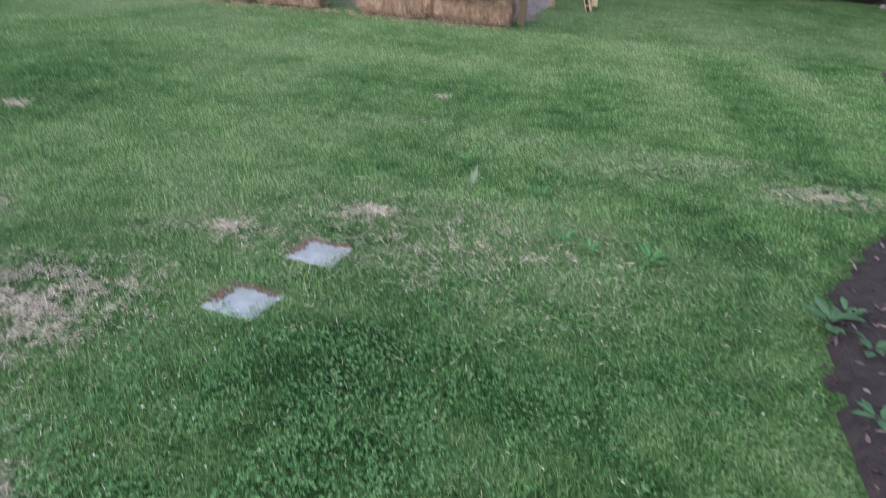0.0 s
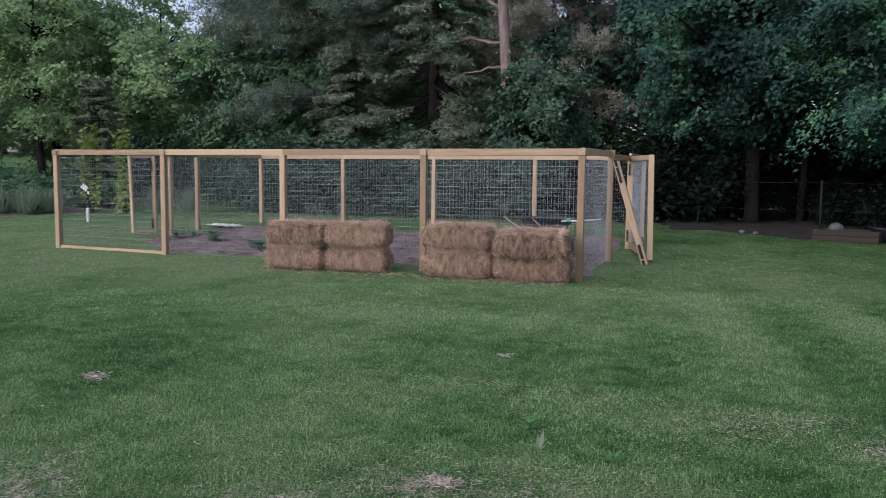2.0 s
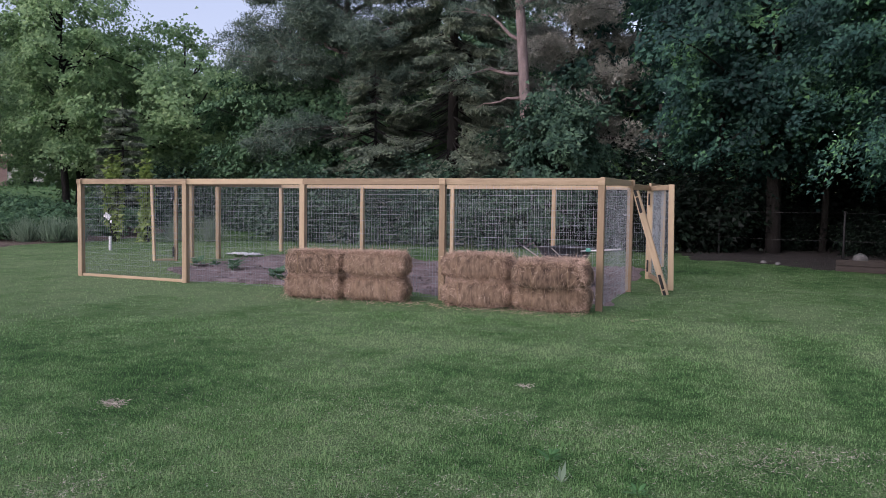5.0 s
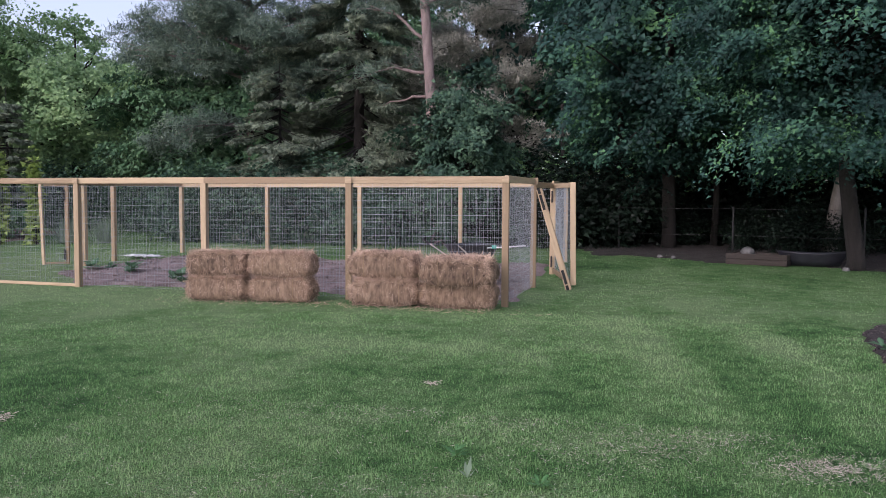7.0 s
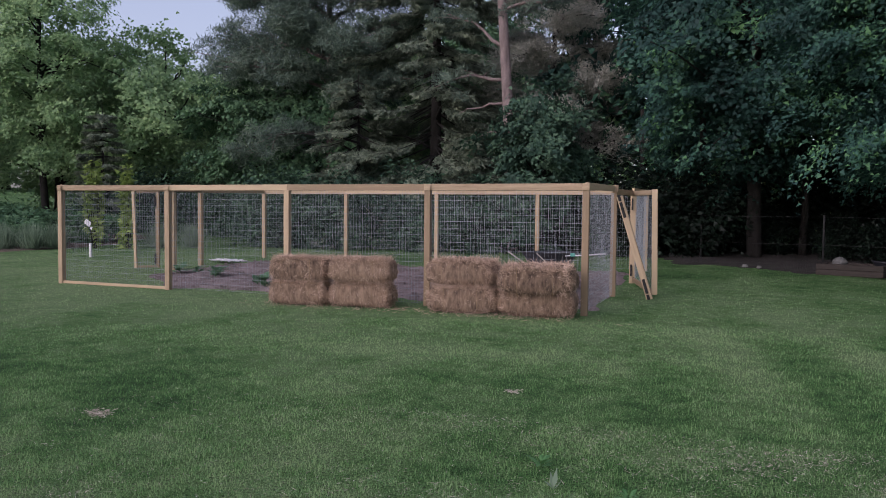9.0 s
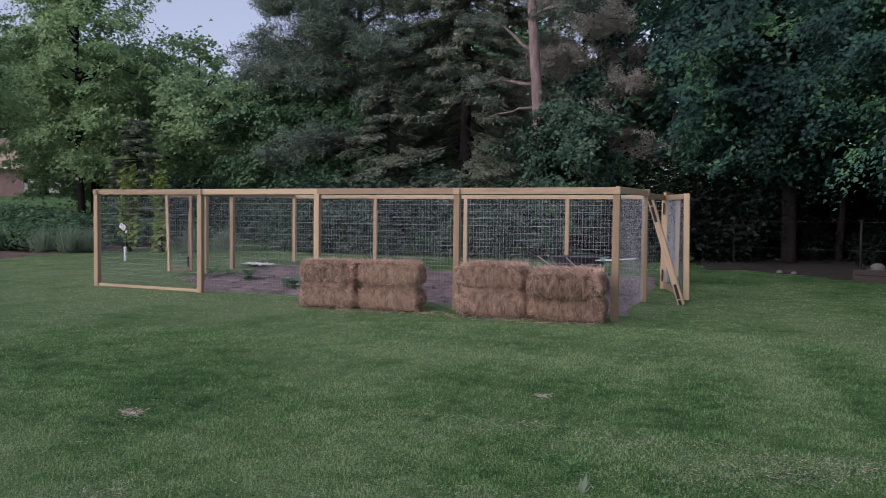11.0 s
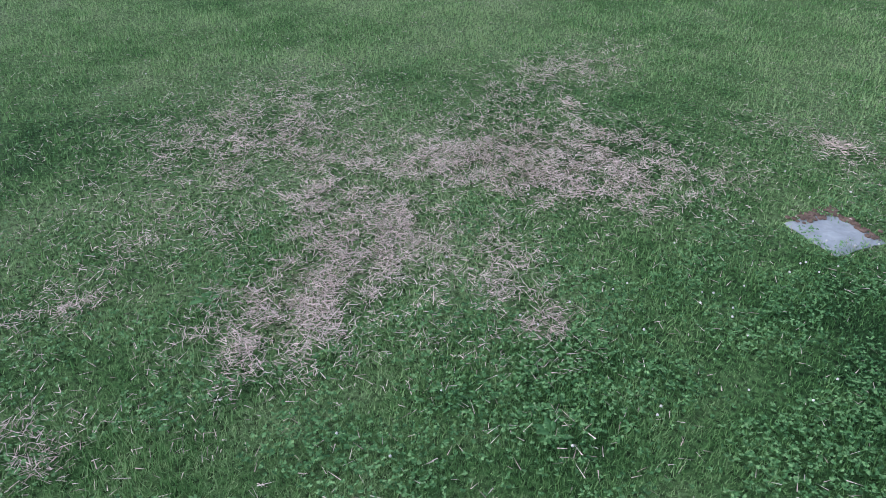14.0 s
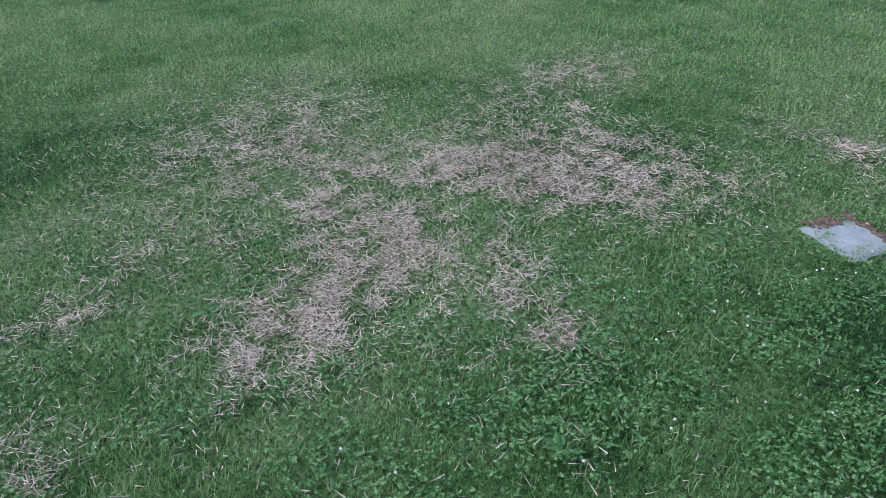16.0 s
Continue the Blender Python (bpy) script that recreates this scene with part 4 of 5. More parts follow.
# ---- smaller things ----
def build_wheelbarrow(x, y, turn):
    t = empty("wheelbarrow", pose(x, y, gz(x, y) + 0.03, 0, 0, turn), "black wheelbarrow with pale handles standing on the soil", "wheelbarrow")
    bm = bmesh.new()
    rings = []
    for z, lx, ly, in ((0.34, 0.26, 0.17), (0.5, 0.38, 0.26), (0.66, 0.48, 0.34), (0.68, 0.5, 0.36), (0.66, 0.455, 0.315), (0.37, 0.235, 0.145)):
        ring = []
        for k in range(24):
            a = 2 * math.pi * k / 24
            c, s = math.cos(a), math.sin(a)
            ring.append(bm.verts.new((lx * math.copysign(abs(c) ** 0.5, c), ly * math.copysign(abs(s) ** 0.5, s), z)))
        rings.append(ring)
    for a, b in zip(rings, rings[1:]):
        for k in range(24):
            bm.faces.new((a[k], a[(k + 1) % 24], b[(k + 1) % 24], b[k]))
    bm.faces.new(rings[0][::-1])
    bm.faces.new(rings[-1])
    part("tray", bm, BLACK_PLASTIC, t, "black plastic tray")
    for s in (-1, 1):
        h = part("handle", tube([(0.45, 0.12 * s, 0.33), (-0.3, 0.24 * s, 0.44), (-0.95, 0.3 * s, 0.78)], [0.011, 0.011, 0.01], 8), HANDLE, t, "pale wooden handle")
        part("grip", tube([(-0.8, 0.288 * s, 0.7), (-0.97, 0.302 * s, 0.79)], [0.013, 0.013], 8), BLACK_PLASTIC, h)
        part("leg", tube([(-0.1, 0.2 * s, 0.36), (-0.3, 0.2 * s, -0.02), (-0.42, 0.2 * s, -0.02), (-0.36, 0.22 * s, 0.4)], [0.013] * 4, 6), BLACK_METAL, t)
    bm = bmesh.new()
    bmesh.ops.create_cone(bm, cap_ends=True, segments=20, radius1=0.19, radius2=0.19, depth=0.09, matrix=Matrix.Translation((0.62, 0, 0.17)) @ Matrix.Rotation(math.pi / 2, 4, "X"))
    bmesh.ops.bevel(bm, geom=bm.edges[:], offset=0.02, segments=2, affect="EDGES")
    part("wheel", bm, BLACK_PLASTIC, t)


def build_marker(x, y):
    t = empty("garden_marker", (x, y, gz(x, y)), "white garden marker stake with a tilted tag", "marker")
    part("stake", box_bm(0.07, 0.05, 0.4, 0.006, (0, 0, 0.18)), WHITE_PLASTIC, t)
    part("rod", tube([(0, 0.03, 0), (0.0, 0.03, 0.5), (-0.08, 0.03, 0.92)], [0.006] * 3, 6), BLACK_METAL, t)
    part("tag", box_bm(0.19, 0.012, 0.15, 0.003), WHITE_PLASTIC, t, "white tag", pose(-0.1, 0.01, 0.92, 12, 35, 10))
    part("clip", box_bm(0.06, 0.012, 0.07, 0.003), WHITE_PLASTIC, t, "", pose(0.02, 0.01, 0.78, 0, 20, 0))


def build_planter(x, y, turn):
    t = empty("raised_planter", pose(x, y, gz(x, y), 0, 0, turn), "low weathered timber planter under the maple", "planter")
    for k in range(2):
        z = 0.06 + 0.125 * k
        for s in (-1, 1):
            part("plank", box_bm(1.3, 0.05, 0.12, 0.008), WEATHERED, t, "", pose(0, 0.35 * s, z))
            part("plank", box_bm(0.05, 0.64, 0.12, 0.008), WEATHERED, t, "", pose(0.62 * s, 0, z))
    bm = bmesh.new()
    bmesh.ops.create_grid(bm, x_segments=16, y_segments=10, size=1)
    for v in bm.verts:
        v.co = Vector((v.co.x * 0.6, v.co.y * 0.32, 0.2 + 0.05 * noise.noise((v.co.x * 3, v.co.y * 3, 2))))
    part("earth", bm, SHADED_LITTER, t)


def build_tub(x, y, turn):
    t = empty("black_tub", pose(x, y, gz(x, y) + 0.01, 0, 0, turn), "black curved plastic pond tub lying on the grass", "tub")
    bm = bmesh.new()
    outer = []
    for z, f in ((0.0, 0.72), (0.12, 0.9), (0.26, 1.0), (0.285, 1.05), (0.265, 0.97), (0.03, 0.68)):
        outer.append([bm.verts.new((0.72 * f * math.cos(2 * math.pi * k / 28), 0.34 * f * math.sin(2 * math.pi * k / 28), z + 0.05 * (math.cos(2 * math.pi * k / 28)) ** 2 * (z > 0.05))) for k in range(28)])
    for a, b in zip(outer, outer[1:]):
        for k in range(28):
            f = bm.faces.new((a[k], a[(k + 1) % 28], b[(k + 1) % 28], b[k]))
            f.smooth = True
    bm.faces.new(outer[0][::-1])
    bm.faces.new(outer[-1])
    part("shell", bm, BLACK_PLASTIC, t)


def build_stone(x, y, z, s, label, seed):
    bm = bmesh.new()
    bmesh.ops.create_icosphere(bm, subdivisions=3, radius=s)
    for v in bm.verts:
        v.co *= 1 + 0.12 * noise.noise(v.co * (2 / s) + Vector((seed, 0, 0)))
        v.co.z *= 0.8
    for f in bm.faces:
        f.smooth = True
    tagged(part("stone", bm, STONE, m=pose(x, y, z)), label, "stone")


def build_boundary_fence():
    t = empty("boundary_fence", (4, 22, 0), "thin black wire boundary fence under the trees", "fence")
    inv = t.matrix_world.inverted()
    pts = [(0.2, 22.2), (3.1, 21.3), (6.0, 20.5), (9.0, 19.7), (12.0, 18.9)]
    for x, y in pts:
        part("post", tube([(x, y, gz(x, y) - 0.1), (x, y, gz(x, y) + 1.25)], [0.025, 0.025], 8), BLACK_METAL, t, "", inv)
    for h in (0.5, 1.2):
        for (xa, ya), (xb, yb) in zip(pts, pts[1:]):
            part("strand", tube([(xa, ya, gz(xa, ya) + h), ((xa + xb) / 2, (ya + yb) / 2, (gz(xa, ya) + gz(xb, yb)) / 2 + h - 0.02), (xb, yb, gz(xb, yb) + h)], [0.006] * 3, 5), BLACK_METAL, t, "", inv)


def build_house():
    """A far brick house: its front faces the garden."""
    ax, ay, turn = -59.8, 51.3, 52
    t = empty("brick_house", pose(ax, ay, gz(ax, ay), 0, 0, turn), "far pink brick house with a tan shingle roof", "house")
    part("wall", box_bm(12, 7, 2.9, 0, (-6, 3.5, 1.15)), BRICK, t, "pinkish brick wall")
    bm = bmesh.new()
    v = [bm.verts.new(p) for p in ((-12.5, -0.5, 2.55), (0.5, -0.5, 2.55), (0.5, 7.5, 2.55), (-12.5, 7.5, 2.55), (-11, 3.5, 5.5), (-1, 3.5, 5.5))]
    for f in ((0, 1, 5, 4), (1, 2, 5), (2, 3, 4, 5), (3, 0, 4), (3, 2, 1, 0)):
        bm.faces.new([v[k] for k in f])
    roof = part("roof", bm, ROOF, t, "tan shingle roof")
    part("gutter", box_bm(13, 0.14, 0.14, 0.02, (-6, -0.55, 2.5)), TRIM, roof)
    for wx, lit in ((-4.6, True),):
        w = part("window", box_bm(1.5, 0.1, 1.5, 0.02, (wx, -0.02, 1.6)), TRIM, t, "white window frame")
        for s in (-1, 1):
            part("pane", box_bm(0.62, 0.04, 1.3, 0, (wx + 0.33 * s, -0.075, 1.6)), LIT if lit else GLASS, w)
            part("shutter", box_bm(0.42, 0.06, 1.6, 0.01, (wx + 1.0 * s, -0.05, 1.6)), TRIM, t, "white shutter")


def rosette(t, n, s, wide, mat, r):
    """Leaves of a small plant, each one a part."""
    for k in range(n):
        a, up = 2 * math.pi * (k * 0.382 + r.uniform(-0.05, 0.05)), r.uniform(0.15, 0.95)
        way = unit(np.array([[math.cos(a), math.sin(a), up]]))
        side = unit(np.cross(way, np.array((0, 0, 1.0))))
        base = np.array([[math.cos(a) * 0.008, math.sin(a) * 0.008, r.uniform(0.0, 0.35) * s]])
        length = s * r.uniform(0.55, 1.0)
        mid = base + way * length * 0.5 + np.array((0, 0, 0.04 * s))
        tip = base + way * length + np.array((0, 0, -0.12 * s))
        w = side * length * wide / 2
        co = np.stack([np.stack([base, base + way * length * 0.2 - w * 0.6, mid, base + way * length * 0.2 + w * 0.6], 1)[0],
                       np.stack([mid, base + way * length * 0.2 + w * 0.6, base + way * length * 0.6 + w, tip], 1)[0],
                       np.stack([mid, tip, base + way * length * 0.6 - w, base + way * length * 0.2 - w * 0.6], 1)[0]])
        part("leaf", faces_mesh("leaf", co), mat, t)


def weed(x, y, s, seed, z=0.0, mat=None, name="broadleaf_weed", label="low broadleaf weed in the grass"):
    t = empty(name, (x, y, gz(x, y) + z), label, "weed", "weeds")
    rosette(t, 11, s, 0.4, mat or CLOVER, random.Random(seed))


# ---- the place ----
build_ground()
sheet("soil_bed", in_soil, (-11.9, 10.9, -0.9, 17.6), 0.09, SOIL_MAT, 0.035, 0.035, "bare raked purplish-brown garden soil inside the fence", "soil")
sheet("mulch_bed", lambda x, y: in_bed(x, y) & (x < 7), (0.7, 0.5, 7.0, 10.9), 0.05, MULCH, 0.03, 0.025, "dark bark mulch bed with a curved border", "mulch")
sheet("leaf_litter", lambda x, y: (y > 19.9 - 0.5 * np.clip(x, -1, 6.5) + 0.3 * np.sin(x * 2) + 0.15 * np.sin(x * 5)) & (x > -1 + 0.3 * np.sin(y)), (-1.5, 16, 16, 34), 0.22, SHADED_LITTER, 0.03, 0.04, "leaf litter under the trees, colour darkened for their shade", "leaf litter")
sheet("planting_bed", lambda x, y: (y > 15.2 + 0.6 * np.sin(x * 0.4) + 0.2 * (-19 - x)) & (x < -18.6 + 0.3 * np.sin(y)) & (y < 24), (-34, 14, -18, 24.5), 0.2, BED_EARTH, 0.03, 0.03, "brown mulch border under the flower shrubs", "mulch")
build_fence()
build_gate("open_gate", (-1.05, 15.08), (-0.57, 12.97), "open lumber gate with wire mesh and black hinges")
build_gate("side_gate", (-11.14, 14.1), (-11.52, 13.82), "narrow lumber side gate with wire mesh", 0.045, 0.07)
build_leaning_board()

bales = [(-5.53, 10.4, 0, 3, 1, 0), (-4.56, 10.48, 0, 5, 2, 0), (-5.5, 10.38, 0.355, 4, 3, 1), (-4.55, 10.44, 0.36, 7, 4, -1),
         (-2.98, 10.44, 0, 2, 5, 0), (-1.95, 10.46, 0, 4, 6, 0), (-3.0, 10.5, 0.37, -5, 7, 2), (-1.93, 10.32, 0.335, 4, 8, 7)]
for bx, by, bz, turn, seed, tip in bales:
    build_bale(bx, by, gz(bx, by) + bz, turn, (1.0, 0.5, 0.37) if seed < 5 else (1.08, 0.54, 0.385), seed, tip)
fallen = np.concatenate([strands(200, (-5.1, 10.14, 0.012), (0.62, 0.13, 0.012), 0.1, 0.004, 0.25, 1), strands(280, (-2.5, 10.14, 0.012), (0.62, 0.13, 0.012), 0.1, 0.004, 0.25, 2), strands(80, (-3.9, 10.3, 0.012), (0.3, 0.1, 0.01), 0.14, 0.006, 0.2, 3)])
tagged(part("fallen_straw", faces_mesh("fallen_straw", fallen), STRAW), "loose straw scattered at the foot of the bales", "straw", kind="stuff")

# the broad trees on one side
broad_tree("maple_tree", 5.0, 17.6, 11.5, 4.6, 2.15, MAPLE, "dense dark green maple, lit leaf pads put in as brighter drifts", 21, 260000, 0.088, 640, 0.17, fork=0.17, pad=0.8)
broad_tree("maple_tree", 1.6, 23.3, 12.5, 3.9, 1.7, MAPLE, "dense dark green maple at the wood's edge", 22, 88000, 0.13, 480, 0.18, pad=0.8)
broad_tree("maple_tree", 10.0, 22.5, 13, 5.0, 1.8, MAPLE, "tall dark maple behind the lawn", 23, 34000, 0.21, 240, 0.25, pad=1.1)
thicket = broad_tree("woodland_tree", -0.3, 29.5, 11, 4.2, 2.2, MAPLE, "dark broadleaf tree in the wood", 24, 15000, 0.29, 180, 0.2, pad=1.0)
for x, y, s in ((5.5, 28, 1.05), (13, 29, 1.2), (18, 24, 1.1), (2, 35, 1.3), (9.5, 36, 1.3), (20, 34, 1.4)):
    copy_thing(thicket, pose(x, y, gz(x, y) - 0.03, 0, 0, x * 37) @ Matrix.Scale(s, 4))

# conifers in the middle
pine("red_pine", -5.28, 23.2, 15, "tall pine with a bare reddish trunk", 31,
     [(3.6, 2.9, 1.0, 0.0, 0.0), (4.6, 3.0, 1.6, -0.25, 0.0), (5.3, 3.1, 2.3, -0.1, 0.3), (6.3, 2.8, 2.4, 1.4, 0.5), (7.4, 0.4, 2.2, 0.3, 0.6), (8.4, 3.6, 2.4, 0.6, 0.9), (9.2, 0.2, 2.6, 0.5, 1.0), (10, 2.0, 2.6, 0.6, 1), (10.5, 5, 2.5, 0.6, 1), (11.5, 1, 2.4, 0.8, 1), (12.5, 4, 2.2, 0.8, 1), (13.5, 2.5, 2, 0.8, 1)], PINE, PINE_BARK, trunk_r=0.21, lean=-0.06)
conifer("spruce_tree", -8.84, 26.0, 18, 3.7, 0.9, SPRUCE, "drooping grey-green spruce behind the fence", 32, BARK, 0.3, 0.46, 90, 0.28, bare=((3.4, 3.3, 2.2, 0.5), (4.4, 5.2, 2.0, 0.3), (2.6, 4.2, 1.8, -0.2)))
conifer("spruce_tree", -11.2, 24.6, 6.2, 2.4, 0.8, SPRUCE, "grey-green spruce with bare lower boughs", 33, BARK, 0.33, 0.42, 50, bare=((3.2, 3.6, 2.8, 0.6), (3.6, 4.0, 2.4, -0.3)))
pine("spreading_pine", -13.2, 26.4, 11, "spreading pine with long level boughs", 34,
     [(3.6, 3.4, 3.4, -0.4, 0.9), (4.2, 4.2, 2.8, -0.5, 0.9), (5.0, 2.8, 3.2, 0.2, 1.1), (5.8, 3.6, 4.2, 0.7, 1.9), (6.4, 0.4, 3.0, 0.2, 1.0), (6.9, 3.2, 4.4, 0.9, 2.2), (7.5, 4.6, 3.0, 0.3, 1.5), (7.8, 2.4, 3.4, 0.6, 1.6), (8.5, 3.5, 3.6, 0.7, 1.9), (8.9, 5.6, 2.6, 0.6, 1.2), (9.6, 1.2, 2.6, 0.6, 1.2), (10.2, 3.2, 2.6, 0.6, 1.6), (10.8, 0, 1.8, 0.8, 1.2), (5.2, 5.6, 2.4, 0.2, 0.9), (9.2, 0.2, 3.4, 0.6, 1.4), (10.0, 6.0, 3.0, 0.8, 1.4), (7.0, 4.7, 2.6, 0.3, 1.4), (8.4, 4.5, 2.6, 0.4, 1.4), (9.6, 4.9, 2.4, 0.4, 1.4), (6.0, 4.3, 2.3, 0.2, 1.2), (5.6, 5.9, 3.2, 0.3, 1.3), (6.6, 5.5, 3.4, 0.4, 1.4), (7.4, 6.1, 3.6, 0.4, 1.5), (8.2, 5.7, 3.4, 0.5, 1.4), (9.0, 6.2, 3.4, 0.5, 1.4), (9.8, 5.6, 3.0, 0.6, 1.3)], PINE, PINE_BARK, 50, 0.22)
pine("browned_pine", -4.9, 27.8, 12.5, "half-browned hazy pine behind the red trunk", 35,
     [(3.4 + 0.42 * k, 2.4 * k, 2.7 - 0.05 * k, 0.25, 1.0) for k in range(21)], BROWN_NEEDLE, BARK, 56, 0.14)
young = conifer("young_spruce", -21.9, 24.2, 5.2, 1.0, 0.4, SPRUCE, "thin young spruce with a pointed top", 36, BARK, 0.3, 0.1, 44, 0.22)

# light green broad trees on the other side
elm = broad_tree("ash_tree", -22.8, 29.0, 8.3, 4.6, 0.8, BROAD, "light green broadleaf tree at the wood's edge", 41, 42000, 0.165, 340, 0.2, fork=0.3, pad=0.8)
ash = broad_tree("elder_tree", -15.5, 27.5, 7.5, 3.6, 0.6, SHRUB, "dense mid-green broadleaf tree", 42, 42000, 0.155, 300, 0.16, pad=0.7)
oak = broad_tree("apple_tree", -26.2, 25.6, 12.5, 3.0, 2.3, BROAD, "leafy green tree with a short dark trunk", 43, 50000, 0.135, 320, 0.15, fork=0.22, pad=0.75)
for src, x, y, s in ((elm, -28, 35, 0.98), (elm, -33.5, 33.5, 1.1), (elm, -70, 50, 1.9), (elm, -66, 59, 1.8), (ash, -10.2, 36, 1.5), (oak, -41, 25, 1.1), (oak, -33, 16.5, 0.75), (ash, -18.5, 36, 1.25), (elm, -13, 35, 1.15), (oak, -47, 17.5, 1.1), (oak, -38.5, 19.5, 0.95)):
    copy_thing(src, pose(x, y, gz(x, y) - 0.03, 0, 0, x * 53) @ Matrix.Scale(s, 4))

broad_tree("elder_tree", -4.3, 22.3, 4.5, 2.2, 0.3, HEDGE, "low dark broadleaf tree before the pine trunk", 45, 24000, 0.12, 130, 0.08, pad=0.55)

# hedge and undergrowth
hedge = shrub("hedge_shrub", -13.6, 22.6, 2.3, 2.6, HEDGE, "dense green hedge shrub behind the fence", 51, 5200, 0.13, "shrub", "hedge behind the fence")
dark = shrub("dark_shrub", -3.5, 23.2, 2.4, 2.8, UNDER, "undergrowth shrub, its green darkened for shade under the trees", 52, 4500, 0.14, "shrub", "undergrowth under the trees")
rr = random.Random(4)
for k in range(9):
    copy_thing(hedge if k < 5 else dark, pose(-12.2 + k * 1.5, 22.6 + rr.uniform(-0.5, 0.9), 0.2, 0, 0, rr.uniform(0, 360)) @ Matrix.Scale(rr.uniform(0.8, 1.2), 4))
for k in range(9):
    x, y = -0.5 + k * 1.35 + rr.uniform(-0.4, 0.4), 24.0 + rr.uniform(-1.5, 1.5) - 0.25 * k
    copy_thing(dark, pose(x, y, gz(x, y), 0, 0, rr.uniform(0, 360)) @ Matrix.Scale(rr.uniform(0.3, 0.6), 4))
# added back row that keeps the gap below the maples as dark as shade
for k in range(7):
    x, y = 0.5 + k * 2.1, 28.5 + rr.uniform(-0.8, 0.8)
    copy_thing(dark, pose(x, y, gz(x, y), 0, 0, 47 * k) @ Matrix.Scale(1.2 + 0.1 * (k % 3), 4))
for k in range(6):
    x, y = -23 + k * 1.7, 25.5 + rr.uniform(-0.7, 0.7)
    copy_thing(hedge, pose(x, y, gz(x, y), 0, 0, rr.uniform(0, 360)) @ Matrix.Scale(rr.uniform(0.7, 1.1), 4))
shrub("yellow_shrub", -18.0, 19.6, 2.75, 0.5, YELLOW_LEAF, "upright yellow-green leafy garden shrub", 53, 1500, 0.15, upright=0.2)
shrub("yellow_shrub", -16.9, 19.8, 2.65, 0.45, YELLOW_LEAF, "upright yellow-green leafy garden shrub", 54, 1500, 0.15, upright=0.2)
peony = shrub("flower_bush", -20.5, 19.4, 0.9, 1.6, SHRUB, "low leafy green garden bush", 55, 4500, 0.1, "shrub", "low bushes in the border")
for x, y, s in ((-22.3, 18.6, 0.9), (-24.4, 17.0, 0.7), (-21.7, 17.3, 0.7), (-20.9, 18.3, 0.95), (-24.2, 19.6, 1.1), (-22.9, 20.6, 1.2), (-25.8, 18.6, 1.0), (-26.2, 20.4, 1.2), (-24.6, 21.5, 1.3), (-21.6, 20.9, 1.15), (-19.7, 21.3, 1.1)):
    copy_thing(peony, pose(x, y, gz(x, y), 0, 0, x * 71) @ Matrix.Scale(s, 4))
copy_thing(hedge, pose(-38.5, 26.6, gz(-38.5, 26.6), 0, 0, 20) @ Matrix.Scale(1.15, 4))
for k, (x, y) in enumerate(((-19.2, 18.3), (-19.9, 17.9), (-18.9, 18.9), (-16.3, 20.5), (-15.3, 20.9))):
    grass_clump("sage_clump", x, y, 0.85, 0.8, SAGE, "grey-green upright perennial clump", 60 + k, 600, "perennial clumps")

# far woods close the view
n = 60000
ang = rng.uniform(radians(-60), radians(75), n)
rad = rng.uniform(52, 64, n)
top = 10 + 3 * np.sin(ang * 9) + 2 * np.sin(ang * 23 + 1)
fx, fy = -np.sin(ang) * rad, np.cos(ang) * rad
rad = np.where((ang > radians(43)) & (ang < radians(64)), rad + 42, rad)
fx, fy = -np.sin(ang) * rad, np.cos(ang) * rad
top = np.where(rad > 80, top + 4, top)
fz = height(fx, fy) + rng.uniform(0, 1, n) ** 0.8 * top
way, side = tuft_frame(n, rng, 0.6)
spot, size = np.stack([fx, fy, fz], 1), rng.uniform(0.4, 0.9, n)[:, None]
far = np.stack([spot - side * size * 0.5, spot + side * size * 0.5, spot + way * size], 1)
tagged(part("far_woods", faces_mesh("far_woods", far), BROAD), "far green woods beyond the garden", "woods", kind="stuff")

broad_tree("shade_tree", -33.0, 20.4, 12, 4.6, 6.0, BROAD, "tall green shade tree before the far house", 44, 36000, 0.2, 200, 0.26, fork=0.4, pad=0.9)

# paving, house and things far off
sheet("paved_path", lambda x, y: (np.hypot(x, y) > 31 + 0.5 * np.sin(x)) & (np.hypot(x, y) < 40) & (np.arctan2(-x, y) > radians(52)) & (np.arctan2(-x, y) < radians(72)), (-44, 10, -25, 30), 0.4, PAVING, 0.03, 0.0, "grey paved path beyond the flower border", "path")
build_house()
pale = tube([(0, 0, 0), (0.1, 0, 1.2), (0.35, 0, 2.6), (0.5, 0, 5)], [0.21, 0.17, 0.15, 0.1], 10, 3, 0.06)
tagged(part("bare_trunk", pale, GREY_BARK, m=pose(5.75, 22.6, gz(5.75, 22.6) - 0.03)), "pale bare tree trunk under the maples", "tree trunk")
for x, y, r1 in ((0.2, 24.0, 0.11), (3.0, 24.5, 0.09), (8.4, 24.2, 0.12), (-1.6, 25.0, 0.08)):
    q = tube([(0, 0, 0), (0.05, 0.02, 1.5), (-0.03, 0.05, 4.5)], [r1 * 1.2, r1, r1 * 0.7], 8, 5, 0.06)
    tagged(part("wood_trunk", q, BARK, m=pose(x, y, gz(x, y) - 0.03)), "thin tree trunk in the wood, bark darkened for shade", "tree trunk", "trunks in the wood")
build_boundary_fence()
build_planter(3.3, 18.5, -24)
build_stone(3.05, 18.62, 0.42, 0.15, "pale round stone on the planter", 1)
build_tub(4.35, 18.35, -8)
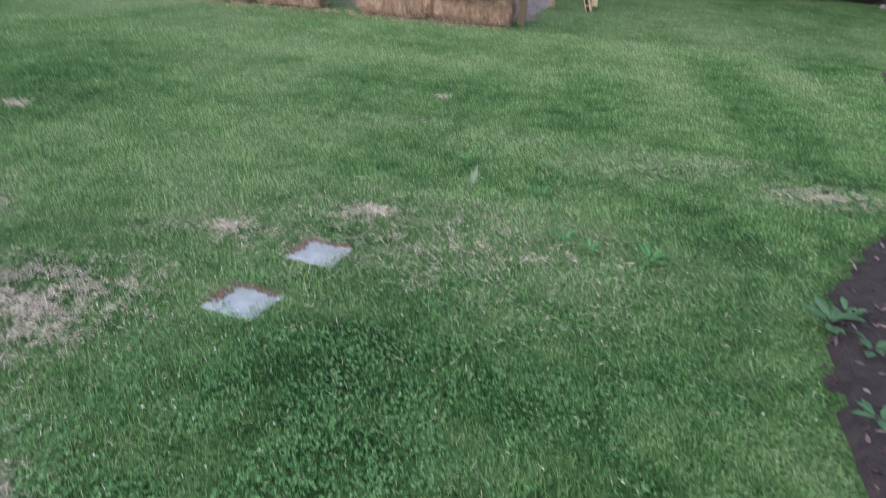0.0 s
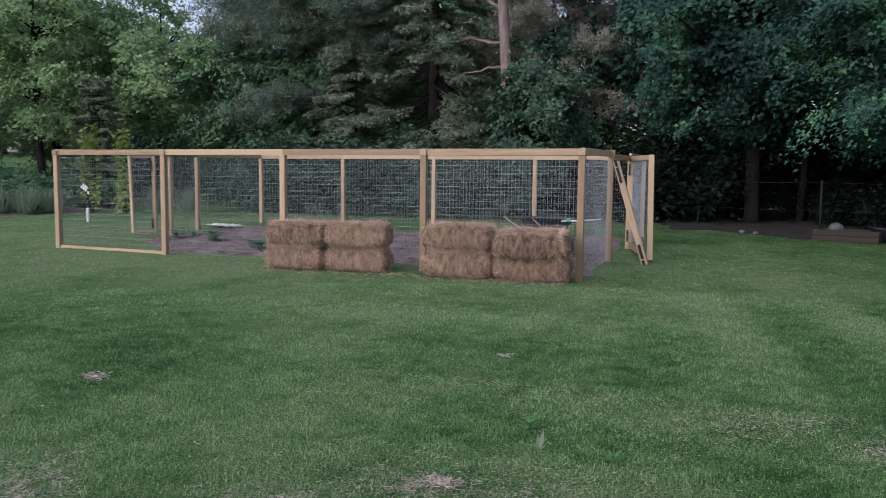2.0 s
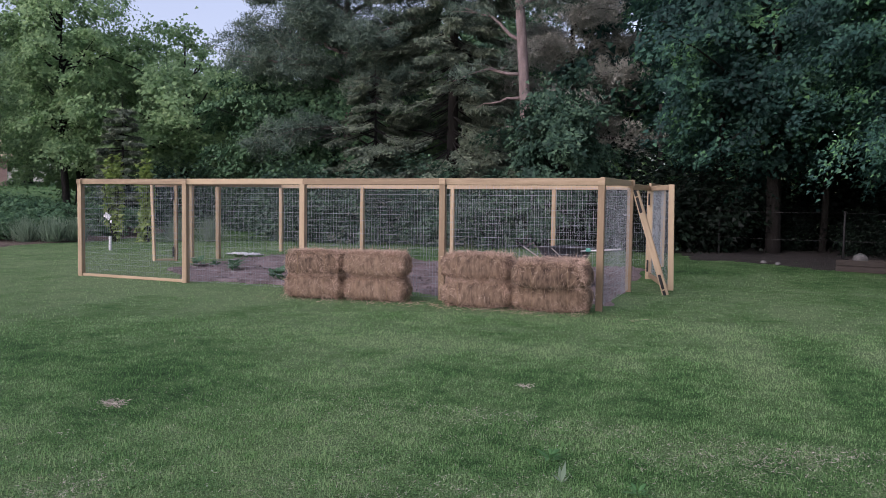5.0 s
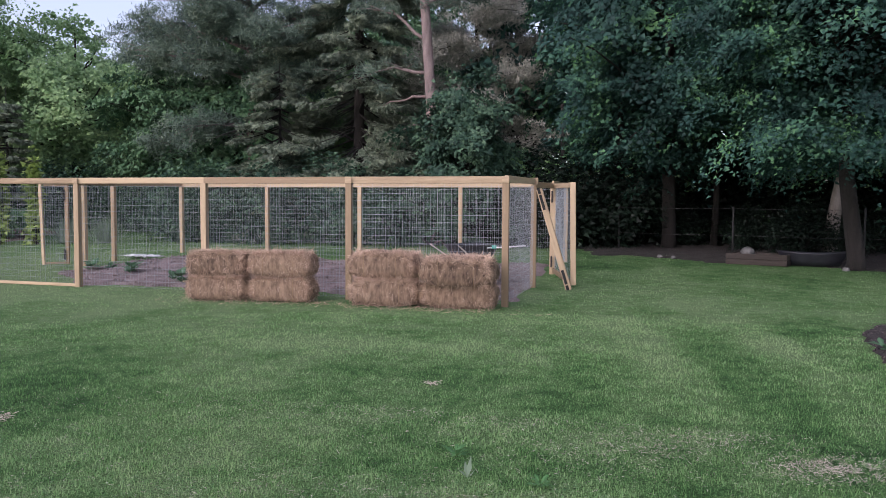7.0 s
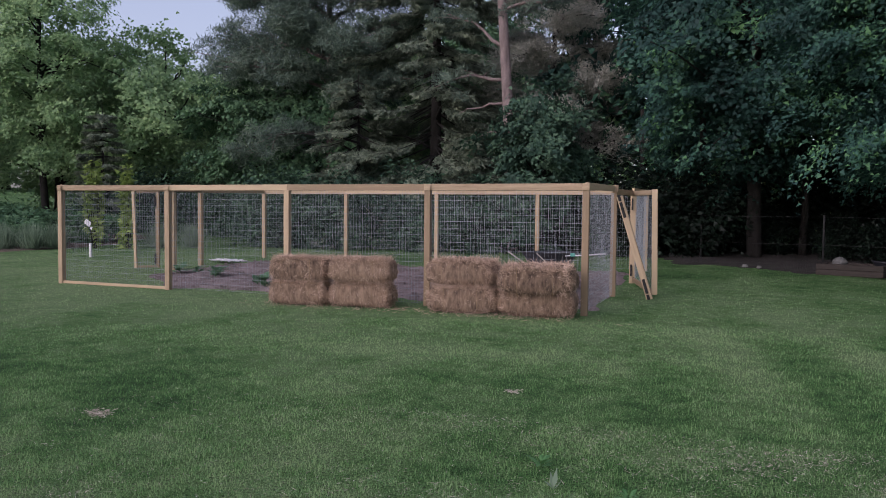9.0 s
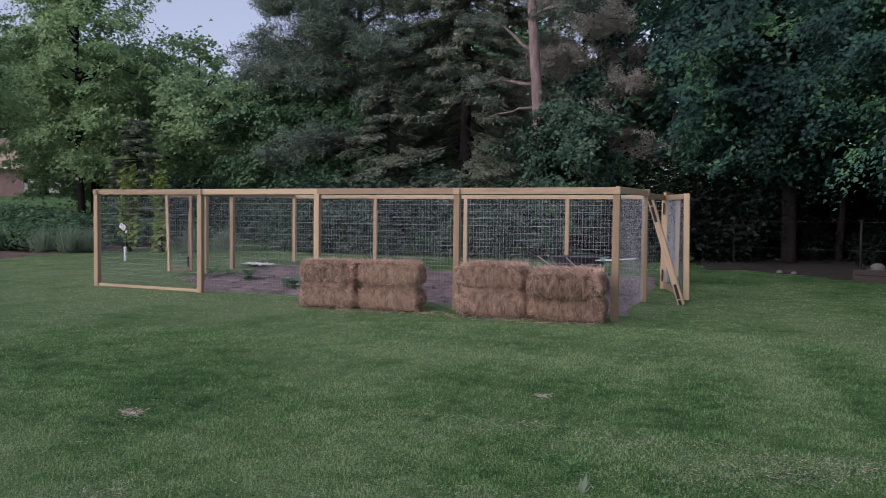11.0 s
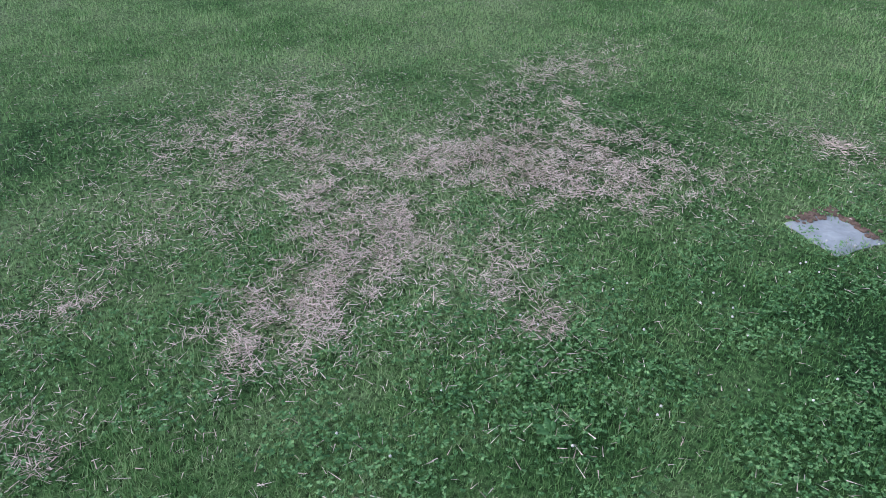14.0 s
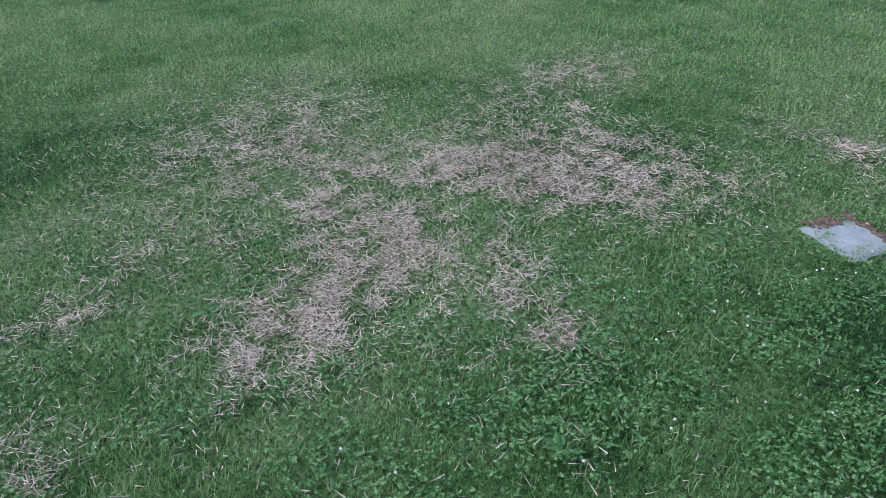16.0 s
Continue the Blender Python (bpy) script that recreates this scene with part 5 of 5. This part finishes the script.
for k, (x, y, s) in enumerate(((1.2, 19.75, 0.07), (1.5, 19.6, 0.06), (5.7, 17.6, 0.1), (6.0, 17.45, 0.09), (4.75, 17.3, 0.07))):
    build_stone(x, y, gz(x, y) + s * 0.4, s, "small pale stone at the lawn's edge", k + 2)

# inside and beside the garden fence
build_wheelbarrow(-2.25, 13.0, 65)
rake = empty("garden_rake", (-1.72, 12.55, 0.68), "white-handled garden tool lying across the wheelbarrow", "garden tool")
part("shaft", tube([(-0.45, 0.35, 0.02), (0.05, 0.2, 0.05), (0.42, 0.12, 0.09)], [0.013] * 3, 8), WHITE_PLASTIC, rake)
part("head", box_bm(0.08, 0.05, 0.06, 0.012, (-0.12, 0.24, 0.05)), TEAL, rake, "teal plastic head")
build_marker(-15.3, 16.55)
for k, (x, y, s) in enumerate(((-10.1, 13.5, 0.3), (-9.85, 13.75, 0.22), (-9.1, 13.35, 0.34), (-8.95, 13.1, 0.25), (-7.25, 12.1, 0.3), (-7.1, 11.9, 0.2), (-7.5, 12.3, 0.2), (-6.9, 15.5, 0.25), (-5.2, 15.8, 0.28), (-3.9, 15.2, 0.25), (-8.6, 15.5, 0.22))):
    seedling(x, y, s, 70 + k)
bm = bmesh.new()
bmesh.ops.create_grid(bm, x_segments=22, y_segments=8, size=1)
for v in bm.verts:
    v.co = Vector((v.co.x * 0.5, v.co.y * 0.2, 0.05 + 0.05 * noise.noise((v.co.x * 4, v.co.y * 3, 5)) + 0.03 * noise.noise((v.co.x * 11, v.co.y * 6, 5))))
ret = bmesh.ops.extrude_face_region(bm, geom=bm.faces[:])
for v in [g for g in ret["geom"] if isinstance(g, bmesh.types.BMVert)]:
    v.co.z -= 0.01
tagged(part("plastic_sheet", bm, WHITE_PLASTIC, m=pose(-10.85, 16.3, gz(-10.85, 16.3) + 0.03, 0, 0, -20)), "crumpled white plastic sheet lying on the soil", "plastic sheet")

# clods of earth on the soil
n = 1500
cx, cy = rng.uniform(-10.8, -1.3, n), rng.uniform(11.4, 17.0, n)
inside = in_soil(cx, cy)
cx, cy = cx[inside], cy[inside]
size = rng.uniform(0.012, 0.05, len(cx)) * rng.uniform(0.5, 1, len(cx))
axes = np.array(((1, 0, 0), (0, 1, 0), (-1, 0, 0), (0, -1, 0), (0, 0, 0.8), (0, 0, -0.5)))
shape = axes[None] * size[:, None, None] * rng.uniform(0.7, 1.3, (len(cx), 6, 1)) + np.stack([cx, cy, height(cx, cy) + 0.05], 1)[:, None]
sides = [(0, 1, 4), (1, 2, 4), (2, 3, 4), (3, 0, 4), (1, 0, 5), (2, 1, 5), (3, 2, 5), (0, 3, 5)]
tagged(part("soil_clods", faces_mesh("soil_clods", np.concatenate([shape[:, s] for s in sides])), SOIL_MAT), "loose clods of earth on the raked soil", "soil", kind="stuff")

# lawn details
for x, y, turn in SLABS:
    build_slab(x, y, turn)
tuft = np.concatenate([strands(90, (0, 0, 0.015), (0.04, 0.03, 0.014), 0.05, 0.005, 0.4, 9), strands(30, (-0.06, 0.02, 0.01), (0.05, 0.02, 0.006), 0.06, 0.006, 0.2, 10)])
tufts = [tuft * s + np.array((x, y, 0.004)) for x, y, s in ((-1.23, 5.97, 0.7), (-3.69, 4.32, 1.1), (-1.44, 2.99, 0.8), (-2.28, 2.36, 0.7), (-0.9, 3.42, 0.8), (-4.61, 3.31, 0.9))]
tagged(part("dry_tufts", faces_mesh("dry_tufts", np.concatenate(tufts)), DRY), "small clumps of dry straw-coloured grass on the lawn", "dry grass", kind="stuff")
for k, (x, y, s) in enumerate(((-0.02, 3.42, 0.09), (0.1, 3.36, 0.07), (0.36, 3.34, 0.1), (-0.7, 4.35, 0.1), (-0.2, 4.0, 0.08), (-0.4, 2.6, 0.06), (-0.86, 1.1, 0.05), (-1.7, 0.62, 0.05))):
    weed(x, y, s, 90 + k)
spear = kites(np.zeros((4, 3)), unit(np.array(((0.15, 0, 1), (-0.2, 0.1, 1), (0.5, 0.1, 0.6), (-0.5, -0.2, 0.5)))), np.array(((1.0, 0, 0), (0.9, 0.3, 0), (0, 1.0, 0), (0, 1.0, 0))), np.array((0.12, 0.09, 0.07, 0.07)), 0.028)
tagged(part("dock_leaf", faces_mesh("dock_leaf", spear), SAGE, m=pose(-0.572, 4.04, 0)), "single upright pale broad weed leaf", "weed")
for k, (x, y, s) in enumerate(((1.0, 2.95, 0.12), (1.12, 2.8, 0.1), (1.08, 3.05, 0.09), (1.2, 2.45, 0.1), (1.02, 2.35, 0.08), (1.3, 2.75, 0.1), (1.1, 2.15, 0.08), (1.25, 2.6, 0.09), (2.7, 8.4, 0.16), (3.1, 9.2, 0.16))):
    weed(x, y, s, 110 + k, 0.02, SHRUB, "bed_weed", "feathery green weed in the dark mulch")
n = 9000
x, y = rng.uniform(0.8, 3.4, n), rng.uniform(1.2, 10.2, n)
ok = in_bed(x - 0.02, y)
x, y = x[ok], y[ok]
way, side = tuft_frame(len(x), rng, 0.5)
chips = kites(np.stack([x, y, rng.uniform(0.03, 0.055, len(x))], 1), way, side, rng.uniform(0.015, 0.05, len(x)), rng.uniform(0.008, 0.02, len(x)), 0.3)
tagged(part("mulch_chips", faces_mesh("mulch_chips", chips), CHIP), "loose dark bark chips on the bed", "mulch", kind="stuff")
build_lawn_cover()
